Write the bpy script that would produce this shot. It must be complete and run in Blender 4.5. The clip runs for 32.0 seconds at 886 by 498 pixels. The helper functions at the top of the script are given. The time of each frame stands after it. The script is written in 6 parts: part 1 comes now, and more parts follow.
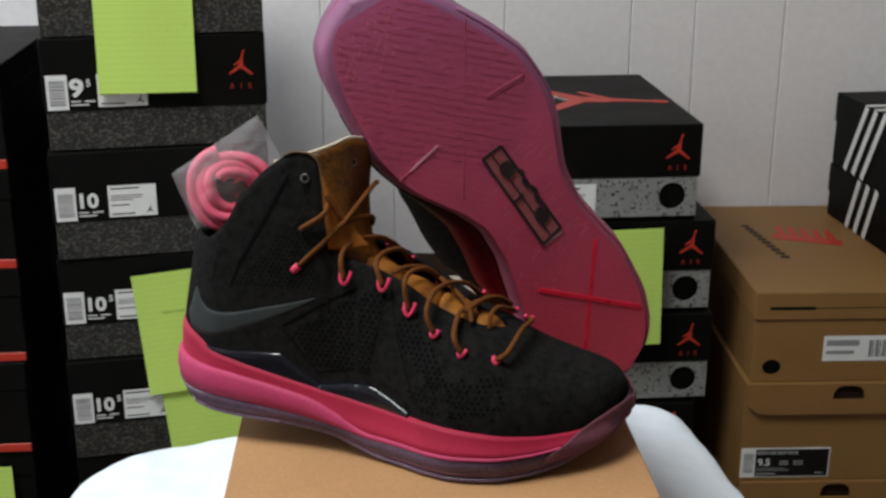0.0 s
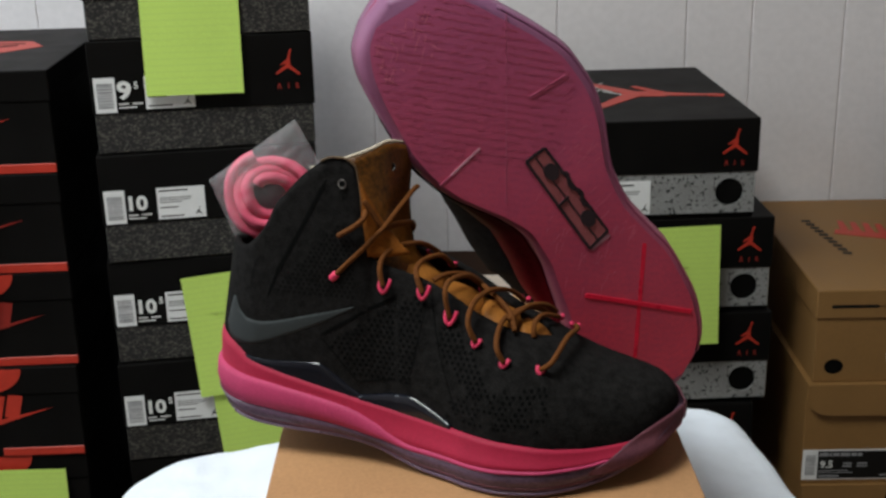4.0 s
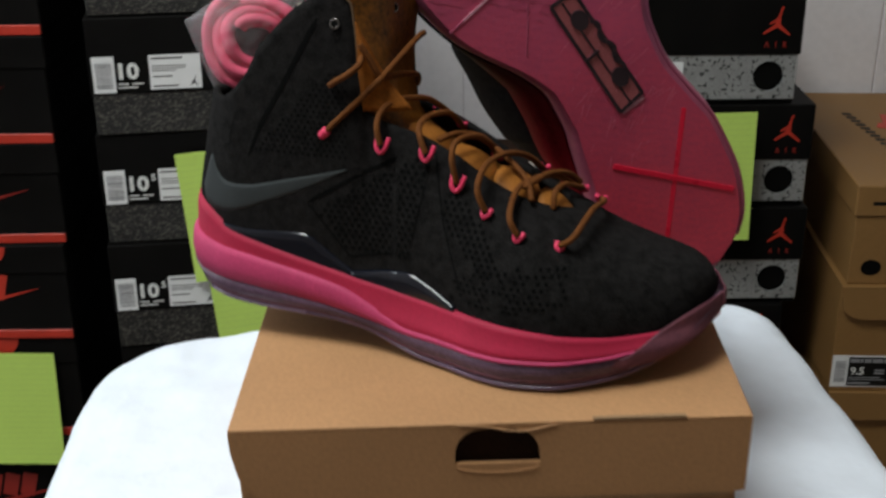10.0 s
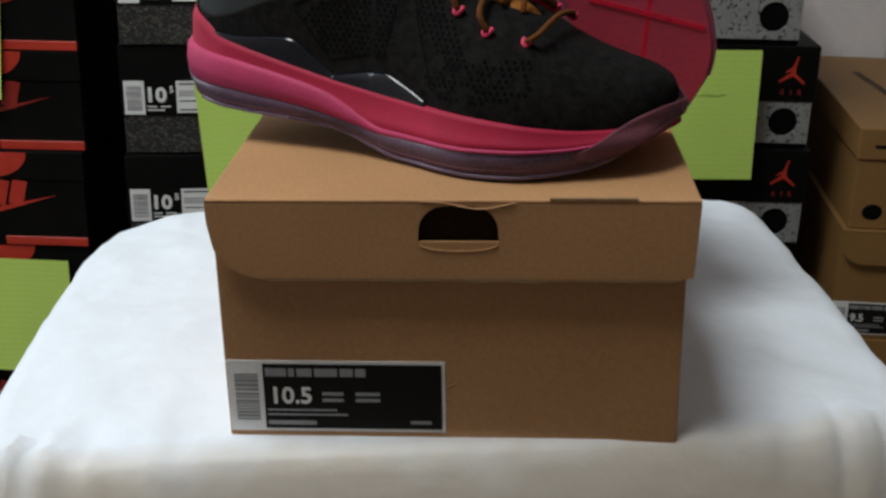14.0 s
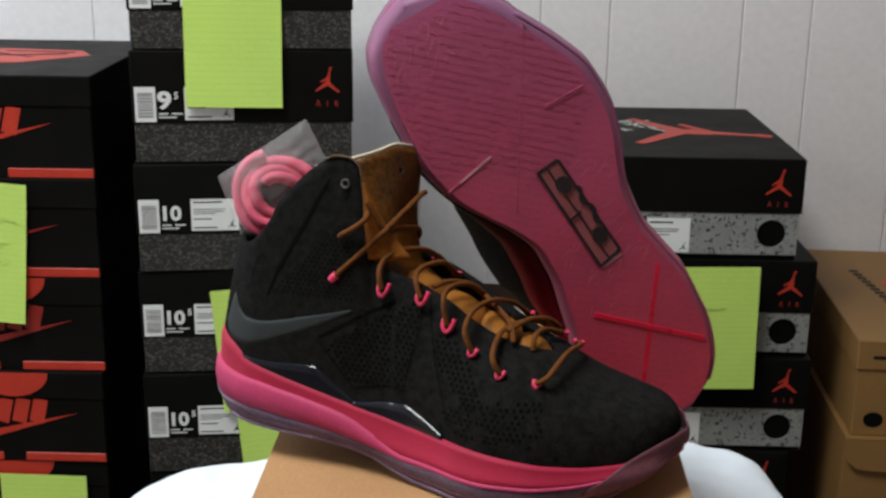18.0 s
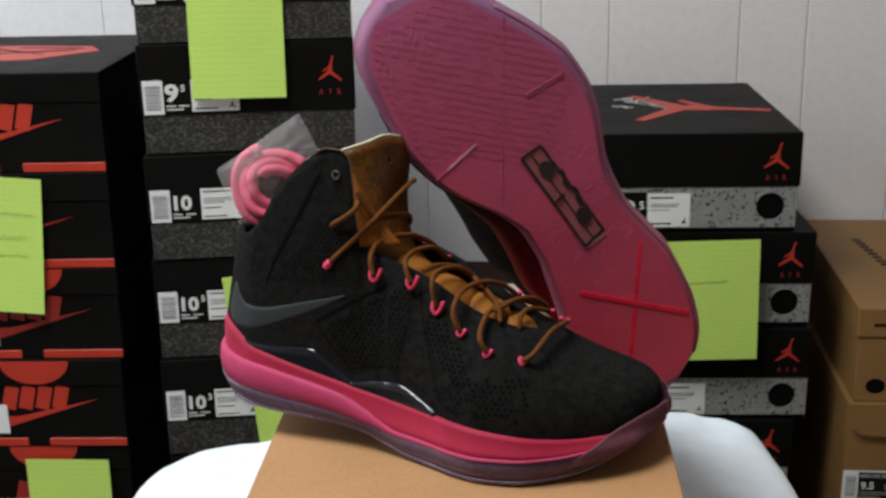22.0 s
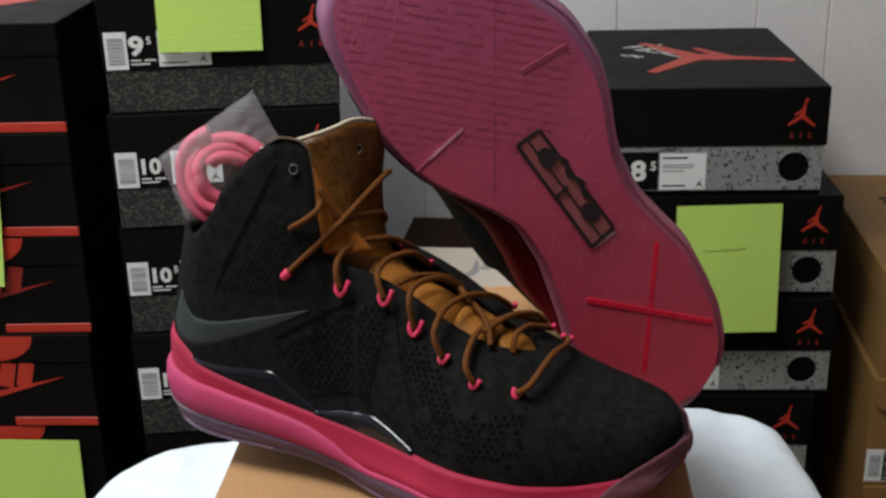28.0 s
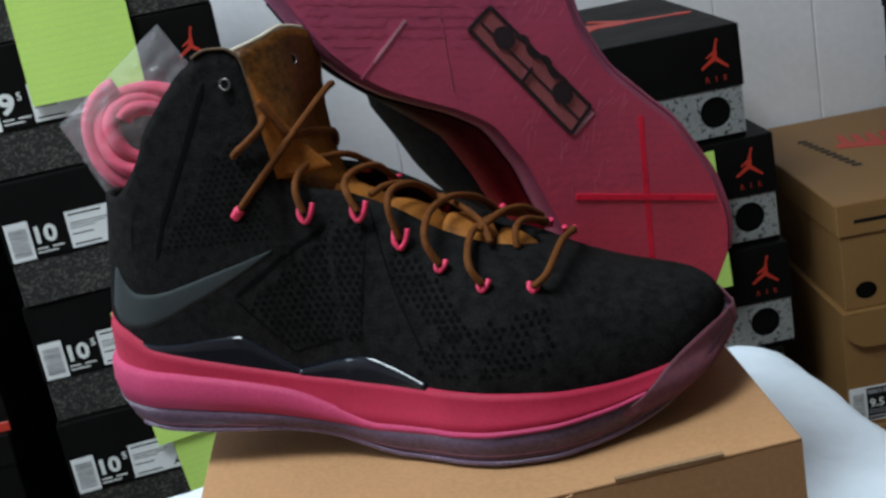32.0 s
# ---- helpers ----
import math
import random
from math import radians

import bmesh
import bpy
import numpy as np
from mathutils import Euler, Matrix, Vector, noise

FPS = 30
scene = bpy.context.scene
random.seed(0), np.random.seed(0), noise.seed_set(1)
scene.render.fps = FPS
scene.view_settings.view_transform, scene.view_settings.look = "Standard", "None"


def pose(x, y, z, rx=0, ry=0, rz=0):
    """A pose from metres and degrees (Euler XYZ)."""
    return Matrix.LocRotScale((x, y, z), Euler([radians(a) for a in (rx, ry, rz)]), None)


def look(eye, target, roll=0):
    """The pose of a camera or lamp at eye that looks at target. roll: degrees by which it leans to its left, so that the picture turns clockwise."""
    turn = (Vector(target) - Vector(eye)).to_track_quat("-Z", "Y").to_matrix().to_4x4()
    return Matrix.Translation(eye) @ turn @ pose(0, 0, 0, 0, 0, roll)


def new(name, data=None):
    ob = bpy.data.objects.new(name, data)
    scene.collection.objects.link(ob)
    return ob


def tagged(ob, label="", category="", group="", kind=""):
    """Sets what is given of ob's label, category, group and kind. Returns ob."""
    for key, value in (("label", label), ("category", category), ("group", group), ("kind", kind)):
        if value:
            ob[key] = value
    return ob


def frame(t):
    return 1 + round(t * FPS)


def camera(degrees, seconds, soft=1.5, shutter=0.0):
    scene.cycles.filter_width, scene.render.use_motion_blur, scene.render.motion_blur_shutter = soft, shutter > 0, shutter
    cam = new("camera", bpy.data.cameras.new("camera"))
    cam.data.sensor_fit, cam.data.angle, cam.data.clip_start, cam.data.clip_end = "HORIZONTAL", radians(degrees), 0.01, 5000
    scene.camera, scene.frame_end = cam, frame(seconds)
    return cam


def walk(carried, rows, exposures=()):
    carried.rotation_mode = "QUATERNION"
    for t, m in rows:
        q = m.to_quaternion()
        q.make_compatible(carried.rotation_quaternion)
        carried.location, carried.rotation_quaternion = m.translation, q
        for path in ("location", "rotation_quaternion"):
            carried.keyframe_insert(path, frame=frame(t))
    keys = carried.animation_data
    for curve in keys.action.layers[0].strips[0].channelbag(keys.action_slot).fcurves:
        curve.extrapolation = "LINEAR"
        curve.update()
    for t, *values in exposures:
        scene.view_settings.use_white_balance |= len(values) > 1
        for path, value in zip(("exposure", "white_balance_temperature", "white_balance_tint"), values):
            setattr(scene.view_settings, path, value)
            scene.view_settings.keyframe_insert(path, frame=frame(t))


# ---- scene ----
EXPOSURES = ((0, -0.04, 6500, 10), (2.0, -0.12, 6500, 10), (8.8, -0.11, 6500, 10), (9.8, -0.18, 6500, 10), (10.6, -0.08, 6500, 10), (12.0, 0.08, 6500, 10), (13.0, -0.05, 6500, 10), (13.5, -0.36, 6500, 10), (14.5, -0.42, 6500, 10), (16.5, 0.06, 6500, 10), (22.0, 0.06, 6500, 10), (23.5, -0.05, 6500, 10), (24.5, 0.08, 6500, 10), (25.5, 0.08, 6500, 10), (28.0, -0.06, 6500, 10), (29.2, -0.06, 6450, 10), (30.3, -0.04, 5850, 6), (32.0, -0.02, 5750, 5))
cam = camera(40.0, 32.0, soft=2.7, shutter=0.5)
PATH = [
    (0, (0.0070, -0.0469, 0.9936), (-0.0200, 1.8495, 0.3588), -0.00),
    (0.5, (0.0052, -0.0442, 0.9918), (-0.0498, 1.8478, 0.3458), -0.30),
    (1, (0.0070, -0.0368, 0.9945), (-0.0670, 1.8565, 0.3544), -0.60),
    (1.5, (0.0070, -0.0258, 0.9927), (-0.0750, 1.8601, 0.3317), -0.60),
    (2, (0.0098, -0.0156, 0.9918), (-0.0942, 1.8702, 0.3338), -1.00),
    (2.5, (0.0190, -0.0138, 0.9918), (-0.0610, 1.8746, 0.3380), -1.00),
    (3, (0.0180, -0.0267, 0.9964), (-0.1020, 1.8654, 0.3593), -1.30),
    (3.5, (0.0162, -0.0258, 0.9964), (-0.1158, 1.8675, 0.3653), -1.20),
    (4, (0.0180, -0.0230, 0.9945), (-0.1080, 1.8659, 0.3495), -1.40),
    (4.5, (0.0190, -0.0193, 0.9936), (-0.1061, 1.8675, 0.3423), -1.30),
    (6.5, (0.0272, -0.0083, 0.9945), (-0.1127, 1.8783, 0.3456), -1.60),
    (7, (0.0254, -0.0120, 0.9954), (-0.1136, 1.8765, 0.3516), -1.30),
    (7.5, (0.0236, -0.0147, 0.9964), (-0.1214, 1.8726, 0.3506), -1.40),
    (8, (0.0226, -0.0129, 0.9954), (-0.1153, 1.8749, 0.3495), -1.30),
    (8.5, (0.0272, -0.0101, 0.9954), (-0.0968, 1.8789, 0.3504), -1.40),
    (9, (0.0153, 0.0092, 0.9890), (-0.1057, 1.8901, 0.3200), -1.40),
    (9.5, (-0.0077, 0.0929, 0.9504), (-0.0967, 1.9643, 0.2502), -1.40),
    (10, (0.0180, 0.0635, 0.9384), (-0.1349, 1.8932, 0.1455), -0.30),
    (10.5, (0.0742, -0.0534, 0.9651), (-0.1639, 1.8250, 0.3209), 1.50),
    (11, (0.0962, -0.1279, 0.9789), (-0.1928, 1.7661, 0.4049), 1.40),
    (11.5, (0.0981, -0.1389, 0.9881), (-0.2230, 1.7593, 0.4460), 0.80),
    (12, (0.1054, -0.1500, 0.9789), (-0.2296, 1.7734, 0.5448), 0.70),
    (12.5, (0.1027, -0.1251, 0.9504), (-0.1782, 1.7912, 0.4515), 0.00),
    (13, (0.0889, -0.0957, 0.8961), (-0.1411, 1.8202, 0.3701), 1.00),
    (13.5, (0.0723, -0.0442, 0.8510), (-0.1327, 1.8240, 0.1669), 1.30),
    (14, (0.0622, -0.0129, 0.8326), (-0.1498, 1.8310, 0.0876), 1.30),
    (14.5, (0.0585, 0.0055, 0.9172), (-0.1924, 1.8813, 0.2703), 1.40),
    (16.5, (0.0392, -0.0064, 0.9632), (-0.2178, 1.8936, 0.3942), 2.00),
    (17, (0.0447, -0.0064, 0.9632), (-0.1743, 1.8975, 0.3913), 1.80),
    (17.5, (0.0521, -0.0129, 0.9669), (-0.1839, 1.8902, 0.3989), 0.70),
    (18, (0.0530, -0.0120, 0.9669), (-0.1760, 1.8904, 0.3938), 0.70),
    (18.5, (0.0539, -0.0120, 0.9660), (-0.1701, 1.8899, 0.3891), 0.80),
    (19, (0.0594, -0.0120, 0.9651), (-0.1715, 1.8875, 0.3832), 0.30),
    (19.5, (0.0640, -0.0083, 0.9614), (-0.1800, 1.8817, 0.3544), -0.50),
    (20, (0.0751, -0.0212, 0.9688), (-0.1939, 1.8715, 0.3809), -1.00),
    (20.5, (0.0861, -0.0276, 0.9669), (-0.1558, 1.8561, 0.3400), -1.40),
    (21, (0.0778, -0.0377, 0.9734), (-0.1831, 1.8510, 0.3695), -1.60),
    (21.5, (0.0742, -0.0442, 0.9816), (-0.1519, 1.8552, 0.3975), -0.80),
    (22, (0.0778, -0.0405, 0.9816), (-0.1861, 1.8462, 0.3727), -1.20),
    (22.5, (0.0815, -0.0147, 0.9770), (-0.2175, 1.8494, 0.3170), -1.10),
    (23, (0.0751, 0.0515, 0.9623), (-0.1909, 1.9003, 0.2474), -1.30),
    (23.5, (0.0732, 0.1104, 0.9513), (-0.2188, 1.9434, 0.2063), -2.20),
    (24, (0.0751, 0.0414, 0.9826), (-0.1509, 1.9179, 0.3287), -0.20),
    (24.5, (0.0732, -0.0221, 0.9982), (-0.1367, 1.8755, 0.4023), 0.90),
    (25, (0.0696, -0.0405, 1.0000), (-0.1295, 1.8550, 0.3939), 1.00),
    (25.5, (0.0696, -0.0304, 0.9964), (-0.1184, 1.8579, 0.3646), 1.30),
    (27.5, (0.0769, 0.0396, 0.9826), (-0.1860, 1.8972, 0.2897), -0.90),
    (28, (0.0742, 0.0902, 0.9826), (-0.1958, 1.9377, 0.2657), -1.40),
    (28.5, (0.0622, 0.1187, 0.9780), (-0.1878, 1.9575, 0.2320), -1.60),
    (29, (0.0576, 0.1178, 0.9798), (-0.1594, 1.9644, 0.2430), -2.90),
    (29.5, (0.0567, 0.1095, 0.9734), (-0.1733, 1.9541, 0.2355), -7.00),
    (30, (0.0521, 0.1040, 0.9540), (-0.1559, 1.9798, 0.2921), -12.30),
    (30.5, (0.0392, 0.1168, 0.8814), (-0.1659, 2.0038, 0.2510), -14.70),
    (31, (0.0309, 0.1380, 0.8639), (-0.1020, 2.0543, 0.3071), -12.00),
    (31.5, (0.0300, 0.1490, 0.8510), (-0.0830, 2.0692, 0.3030), -12.70),
    (32, (0.0180, 0.1408, 0.8712), (-0.0720, 2.0487, 0.2783), -10.80),
]
walk(cam, [(t, look(eye, target, roll)) for t, eye, target, roll in PATH], exposures=EXPOSURES)

# ---- light ----
world = bpy.data.worlds.new("world")
scene.world = world
world.use_nodes = True
wn = world.node_tree
sky = wn.nodes.new("ShaderNodeTexSky")
sky.sky_type = "NISHITA"
sky.sun_disc = False
sky.sun_elevation = radians(35)
sky.sun_rotation = radians(-90)
wn.links.new(sky.outputs[0], wn.nodes["Background"].inputs[0])
wn.nodes["Background"].inputs[1].default_value = 0.08


def area_light(name, place, target, sx, sy, watts, colour):
    data = bpy.data.lights.new(name, "AREA")
    data.shape, data.size, data.size_y, data.energy, data.color = "RECTANGLE", sx, sy, watts, colour
    ob = new(name, data)
    ob.matrix_world = look(place, target)
    return ob


area_light("window_light", (-1.83, 0.95, 1.45), (-0.4, 0.95, 0.8), 1.1, 1.2, 16, (0.80, 0.93, 1.0))
area_light("ceiling_lamp_light", (-0.58, 0.28, 2.34), (-0.58, 0.29, 0.0), 0.75, 0.75, 41, (0.92, 0.97, 0.95))


# ---- materials ----
def nodes_of(m):
    t = m.node_tree
    return t, t.nodes["Principled BSDF"]


def mat(name, colour, rough=0.6, scale=40.0, vary=0.12, fine=600.0, bump=0.15, metal=0.0, depth=0.0006, coat=0.0, sheen=0.0, spec=0.5, second=None):
    """Base colour mottled at two scales, with fine relief."""
    m = bpy.data.materials.new(name)
    m.use_nodes = True
    t, b = nodes_of(m)
    N, L = t.nodes.new, t.links.new
    tc = N("ShaderNodeTexCoord")
    n1, n2 = N("ShaderNodeTexNoise"), N("ShaderNodeTexNoise")
    n1.inputs["Scale"].default_value, n1.inputs["Detail"].default_value = scale, 5
    n2.inputs["Scale"].default_value, n2.inputs["Detail"].default_value = fine, 3
    for n in (n1, n2):
        L(tc.outputs["Object"], n.inputs["Vector"])
    add = N("ShaderNodeMath")
    add.operation = "ADD"
    L(n1.outputs["Fac"], add.inputs[0])
    L(n2.outputs["Fac"], add.inputs[1])
    ramp = N("ShaderNodeMapRange")
    ramp.inputs["From Min"].default_value, ramp.inputs["From Max"].default_value = 0.7, 1.3
    L(add.outputs[0], ramp.inputs["Value"])
    mix = N("ShaderNodeMix")
    mix.data_type = "RGBA"
    dark = second or tuple(c * (1 - 2 * vary) for c in colour)
    mix.inputs["A"].default_value = (*dark, 1)
    mix.inputs["B"].default_value = (*(min(1, c * (1 + vary)) for c in colour), 1)
    L(ramp.outputs[0], mix.inputs["Factor"])
    L(mix.outputs["Result"], b.inputs["Base Color"])
    rr = N("ShaderNodeMapRange")
    rr.inputs["To Min"].default_value, rr.inputs["To Max"].default_value = max(0.02, rough - 0.1), min(1, rough + 0.1)
    L(n1.outputs["Fac"], rr.inputs["Value"])
    L(rr.outputs[0], b.inputs["Roughness"])
    bp = N("ShaderNodeBump")
    bp.inputs["Strength"].default_value, bp.inputs["Distance"].default_value = bump, depth
    L(n2.outputs["Fac"], bp.inputs["Height"])
    L(bp.outputs[0], b.inputs["Normal"])
    b.inputs["Metallic"].default_value = metal
    b.inputs["Coat Weight"].default_value = coat
    b.inputs["Sheen Weight"].default_value = sheen
    b.inputs["Specular IOR Level"].default_value = spec
    return m


def speckled(name, base, spots, scale, low, high, rough=0.5, stretch=(1, 1, 1)):
    """Two-tone printed pattern of irregular spots."""
    m = mat(name, base, rough)
    t, b = nodes_of(m)
    N, L = t.nodes.new, t.links.new
    tc, mp, n = N("ShaderNodeTexCoord"), N("ShaderNodeMapping"), N("ShaderNodeTexNoise")
    mp.inputs["Scale"].default_value = stretch
    n.inputs["Scale"].default_value, n.inputs["Detail"].default_value, n.inputs["Distortion"].default_value = scale, 2, 0.6
    L(tc.outputs["Object"], mp.inputs[0])
    L(mp.outputs[0], n.inputs["Vector"])
    r = N("ShaderNodeMapRange")
    r.inputs["From Min"].default_value, r.inputs["From Max"].default_value = low, high
    L(n.outputs["Fac"], r.inputs["Value"])
    mix = N("ShaderNodeMix")
    mix.data_type = "RGBA"
    old = b.inputs["Base Color"].links[0].from_socket
    L(old, mix.inputs["A"])
    mix.inputs["B"].default_value = (*spots, 1)
    L(r.outputs[0], mix.inputs["Factor"])
    L(mix.outputs["Result"], b.inputs["Base Color"])
    return m


M_WALL = mat("wall_paint", (0.82, 0.775, 0.785), 0.5, 3, 0.03, 90, 0.08)
M_UNSEENWALL = mat("unseen_wall_brown", (0.42, 0.36, 0.30), 0.6, 8, 0.1, 120, 0.1)
M_CEIL = mat("ceiling_paint", (0.75, 0.73, 0.70), 0.8, 3, 0.03, 120, 0.2)
M_FLOOR = mat("carpet", (0.16, 0.13, 0.11), 0.95, 12, 0.15, 400, 0.8, depth=0.004)
M_BLACK = mat("black_card", (0.0054, 0.0049, 0.0046), 0.5, 20, 0.18, 900, 0.06, spec=0.06)
M_BLACK_IN = mat("box_inside", (0.004, 0.0037, 0.0034), 0.9, 30, 0.1, spec=0.04)
M_RED = mat("red_print", (0.47, 0.031, 0.015), 0.45, 60, 0.08)
M_REDDIM = mat("gloss_red_print", (0.28, 0.018, 0.012), 0.4, 60, 0.10)
M_WHITE = mat("white_sticker", (0.76, 0.76, 0.76), 0.45, 40, 0.04)
M_INK = mat("black_ink", (0.010, 0.009, 0.008), 0.5, 40, 0.1, spec=0.12)
M_GREYINK = mat("grey_ink", (0.28, 0.28, 0.29), 0.5, 40, 0.1)
M_WTEXT = mat("white_print", (0.72, 0.72, 0.70), 0.5, 40, 0.04)
M_ELEPH = speckled("elephant_print", (0.0045, 0.0042, 0.0040), (0.095, 0.088, 0.075), 330, 0.50, 0.66, 0.55, (1, 1, 1.3))
M_SPECK = speckled("cement_speckle", (0.26, 0.26, 0.255), (0.015, 0.015, 0.015), 230, 0.585, 0.625, 0.55, (1, 1, 1))
M_KRAFT = mat("kraft_card", (0.420, 0.217, 0.094), 0.7, 9, 0.08, 420, 0.14)
M_KRAFTEDGE = mat("kraft_card_edge", (0.27, 0.16, 0.08), 0.85, 60, 0.12)
M_HOLEIN = mat("brown_box_inside", (0.030, 0.015, 0.009), 0.9, 30, 0.2, spec=0.1)
M_TAN = mat("tan_card", (0.240, 0.122, 0.036), 0.6, 14, 0.06, 500, 0.12)
M_CREAMCARD = mat("cream_card", (0.62, 0.52, 0.44), 0.6, 14, 0.05, 500, 0.1)
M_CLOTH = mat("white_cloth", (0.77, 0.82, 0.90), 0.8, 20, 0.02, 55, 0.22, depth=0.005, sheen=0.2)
M_CREAM = mat("cream_satin", (0.58, 0.52, 0.46), 0.55, 18, 0.06, 130, 0.12, depth=0.003, sheen=0.2)


def shaded_hem(m, cream):
    """White cloth; its front hem fades to cream that paints warm light and shade."""
    t, b = nodes_of(m)
    N, L = t.nodes.new, t.links.new
    tc, sep, n, add, r, mix, gloss = (N("ShaderNode" + k) for k in ("TexCoord", "SeparateXYZ", "TexNoise", "Math", "MapRange", "Mix", "Mix"))
    n.inputs["Scale"].default_value, n.inputs["Detail"].default_value = 16, 3
    L(tc.outputs["Object"], sep.inputs[0])
    L(tc.outputs["Object"], n.inputs["Vector"])
    add.operation = "MULTIPLY_ADD"
    add.inputs[1].default_value = 0.045
    L(n.outputs["Fac"], add.inputs[0])
    L(sep.outputs["Y"], add.inputs[2])
    r.inputs["From Min"].default_value, r.inputs["From Max"].default_value = -0.165, -0.198
    L(add.outputs[0], r.inputs["Value"])
    for k, name, value in ((mix, "Base Color", (*cream, 1)), (gloss, "Roughness", None)):
        old = b.inputs[name].links[0].from_socket
        if value:
            k.data_type = "RGBA"
            k.inputs["B"].default_value = value
        else:
            k.inputs["B"].default_value = 0.45
        L(old, k.inputs["A"])
        L(r.outputs[0], k.inputs["Factor"])
        L(k.outputs["Result"], b.inputs[name])


shaded_hem(M_CLOTH, (0.58, 0.52, 0.46))


def note_material():
    """Lime note paper with faint ruled lines."""
    m = mat("lime_note_paper", (0.52, 0.72, 0.14), 0.75, 12, 0.04, 500, 0.1)
    t, b = nodes_of(m)
    N, L = t.nodes.new, t.links.new
    tc, sep = N("ShaderNodeTexCoord"), N("ShaderNodeSeparateXYZ")
    L(tc.outputs["Object"], sep.inputs[0])
    f = N("ShaderNodeMath")
    f.operation = "MULTIPLY"
    f.inputs[1].default_value = 1 / 0.0072
    L(sep.outputs["Z"], f.inputs[0])
    fr = N("ShaderNodeMath")
    fr.operation = "FRACT"
    L(f.outputs[0], fr.inputs[0])
    lt = N("ShaderNodeMath")
    lt.operation = "LESS_THAN"
    lt.inputs[1].default_value = 0.14
    L(fr.outputs[0], lt.inputs[0])
    mix = N("ShaderNodeMix")
    mix.data_type = "RGBA"
    L(b.inputs["Base Color"].links[0].from_socket, mix.inputs["A"])
    mix.inputs["B"].default_value = (0.35, 0.52, 0.14, 1)
    sc = N("ShaderNodeMath")
    sc.operation = "MULTIPLY"
    sc.inputs[1].default_value = 0.26
    L(lt.outputs[0], sc.inputs[0])
    L(sc.outputs[0], mix.inputs["Factor"])
    L(mix.outputs["Result"], b.inputs["Base Color"])
    return m


M_NOTE = note_material()
M_PENCIL = mat("pencil_on_note", (0.38, 0.52, 0.12), 0.8, 40, 0.1)


# ---- building helpers ----
SMALL = ("small_print", "size_number", "barcode", "perforation_field", "writing", "pen_mark", "tread_ribs", "tread_scuff")
def link_mesh(name, bm, material, smooth=False):
    me = bpy.data.meshes.new(name)
    bm.normal_update()
    bm.to_mesh(me)
    bm.free()
    me.materials.append(material)
    if smooth:
        me.polygons.foreach_set("use_smooth", [True] * len(me.polygons))
    return new(name, me)


def part(name, bm, material, parent, label="", m=None, smooth=False):
    ob = link_mesh(name, bm, material, smooth)
    ob.parent = parent
    if m is not None:
        ob.matrix_basis = m
    return tagged(ob, label, kind="stuff" if name in SMALL else "")


def thing(name, m, label, category, group=""):
    ob = new(name)
    ob.empty_display_size = 0.02
    ob.matrix_basis = m
    return tagged(ob, label, category, group)


def structure(name, bm, material, label="", m=None):
    ob = link_mesh(name, bm, material)
    if m is not None:
        ob.matrix_basis = m
    return tagged(ob, label, kind="structure")


def block(x0, x1, y0, y1, z0, z1, bevel=0.0, segments=2):
    bm = bmesh.new()
    bmesh.ops.create_cube(bm, size=1.0)
    for v in bm.verts:
        v.co = Vector(((x0 + x1) / 2 + v.co.x * (x1 - x0), (y0 + y1) / 2 + v.co.y * (y1 - y0), (z0 + z1) / 2 + v.co.z * (z1 - z0)))
    if bevel:
        bmesh.ops.bevel(bm, geom=bm.edges[:], offset=bevel, segments=segments, affect="EDGES", profile=0.5)
    return bm


def add_block(bm, x0, x1, y0, y1, z0, z1):
    vs = [bm.verts.new((x, y, z)) for x in (x0, x1) for y in (y0, y1) for z in (z0, z1)]
    for f in ((0, 1, 3, 2), (4, 6, 7, 5), (0, 4, 5, 1), (2, 3, 7, 6), (0, 2, 6, 4), (1, 5, 7, 3)):
        bm.faces.new([vs[i] for i in f])
    return bm


def flat(outline, thick=0.0006, y=0.0):
    """A plate cut to an outline of (x, z), its front at y - thick and its back at y."""
    bm = bmesh.new()
    a = [bm.verts.new((x, y - thick, z)) for x, z in outline]
    b = [bm.verts.new((x, y, z)) for x, z in outline]
    bm.faces.new(a)
    n = len(a)
    for i in range(n):
        bm.faces.new((a[i], b[i], b[(i + 1) % n], a[(i + 1) % n]))
    bmesh.ops.recalc_face_normals(bm, faces=bm.faces[:])
    return bm


def bars(rows, thick=0.0003, y=-0.0012):
    """Plain bars (x0, x1, z0, z1) in one plate."""
    bm = bmesh.new()
    for x0, x1, z0, z1 in rows:
        add_block(bm, x0, x1, y - thick, y, z0, z1)
    return bm


def letters(text, size, depth=0.0003, wide=1.0, bold=0.02):
    """A mesh of writing in the built-in font, upright in the x-z plane, from its lower left corner."""
    cu = bpy.data.curves.new("writing", "FONT")
    cu.body, cu.size, cu.extrude, cu.resolution_u, cu.offset = text, size, depth, 3, size * bold
    ob = new("writing", cu)
    bpy.context.view_layer.update()
    me = bpy.data.meshes.new_from_object(ob.evaluated_get(bpy.context.evaluated_depsgraph_get()))
    bpy.data.objects.remove(ob)
    bpy.data.curves.remove(cu)
    bm = bmesh.new()
    bm.from_mesh(me)
    bpy.data.meshes.remove(me)
    bm.transform(pose(0, 0, 0, 90, 0, 0) @ Matrix.Diagonal((wide, 1, 1, 1)))
    return bm


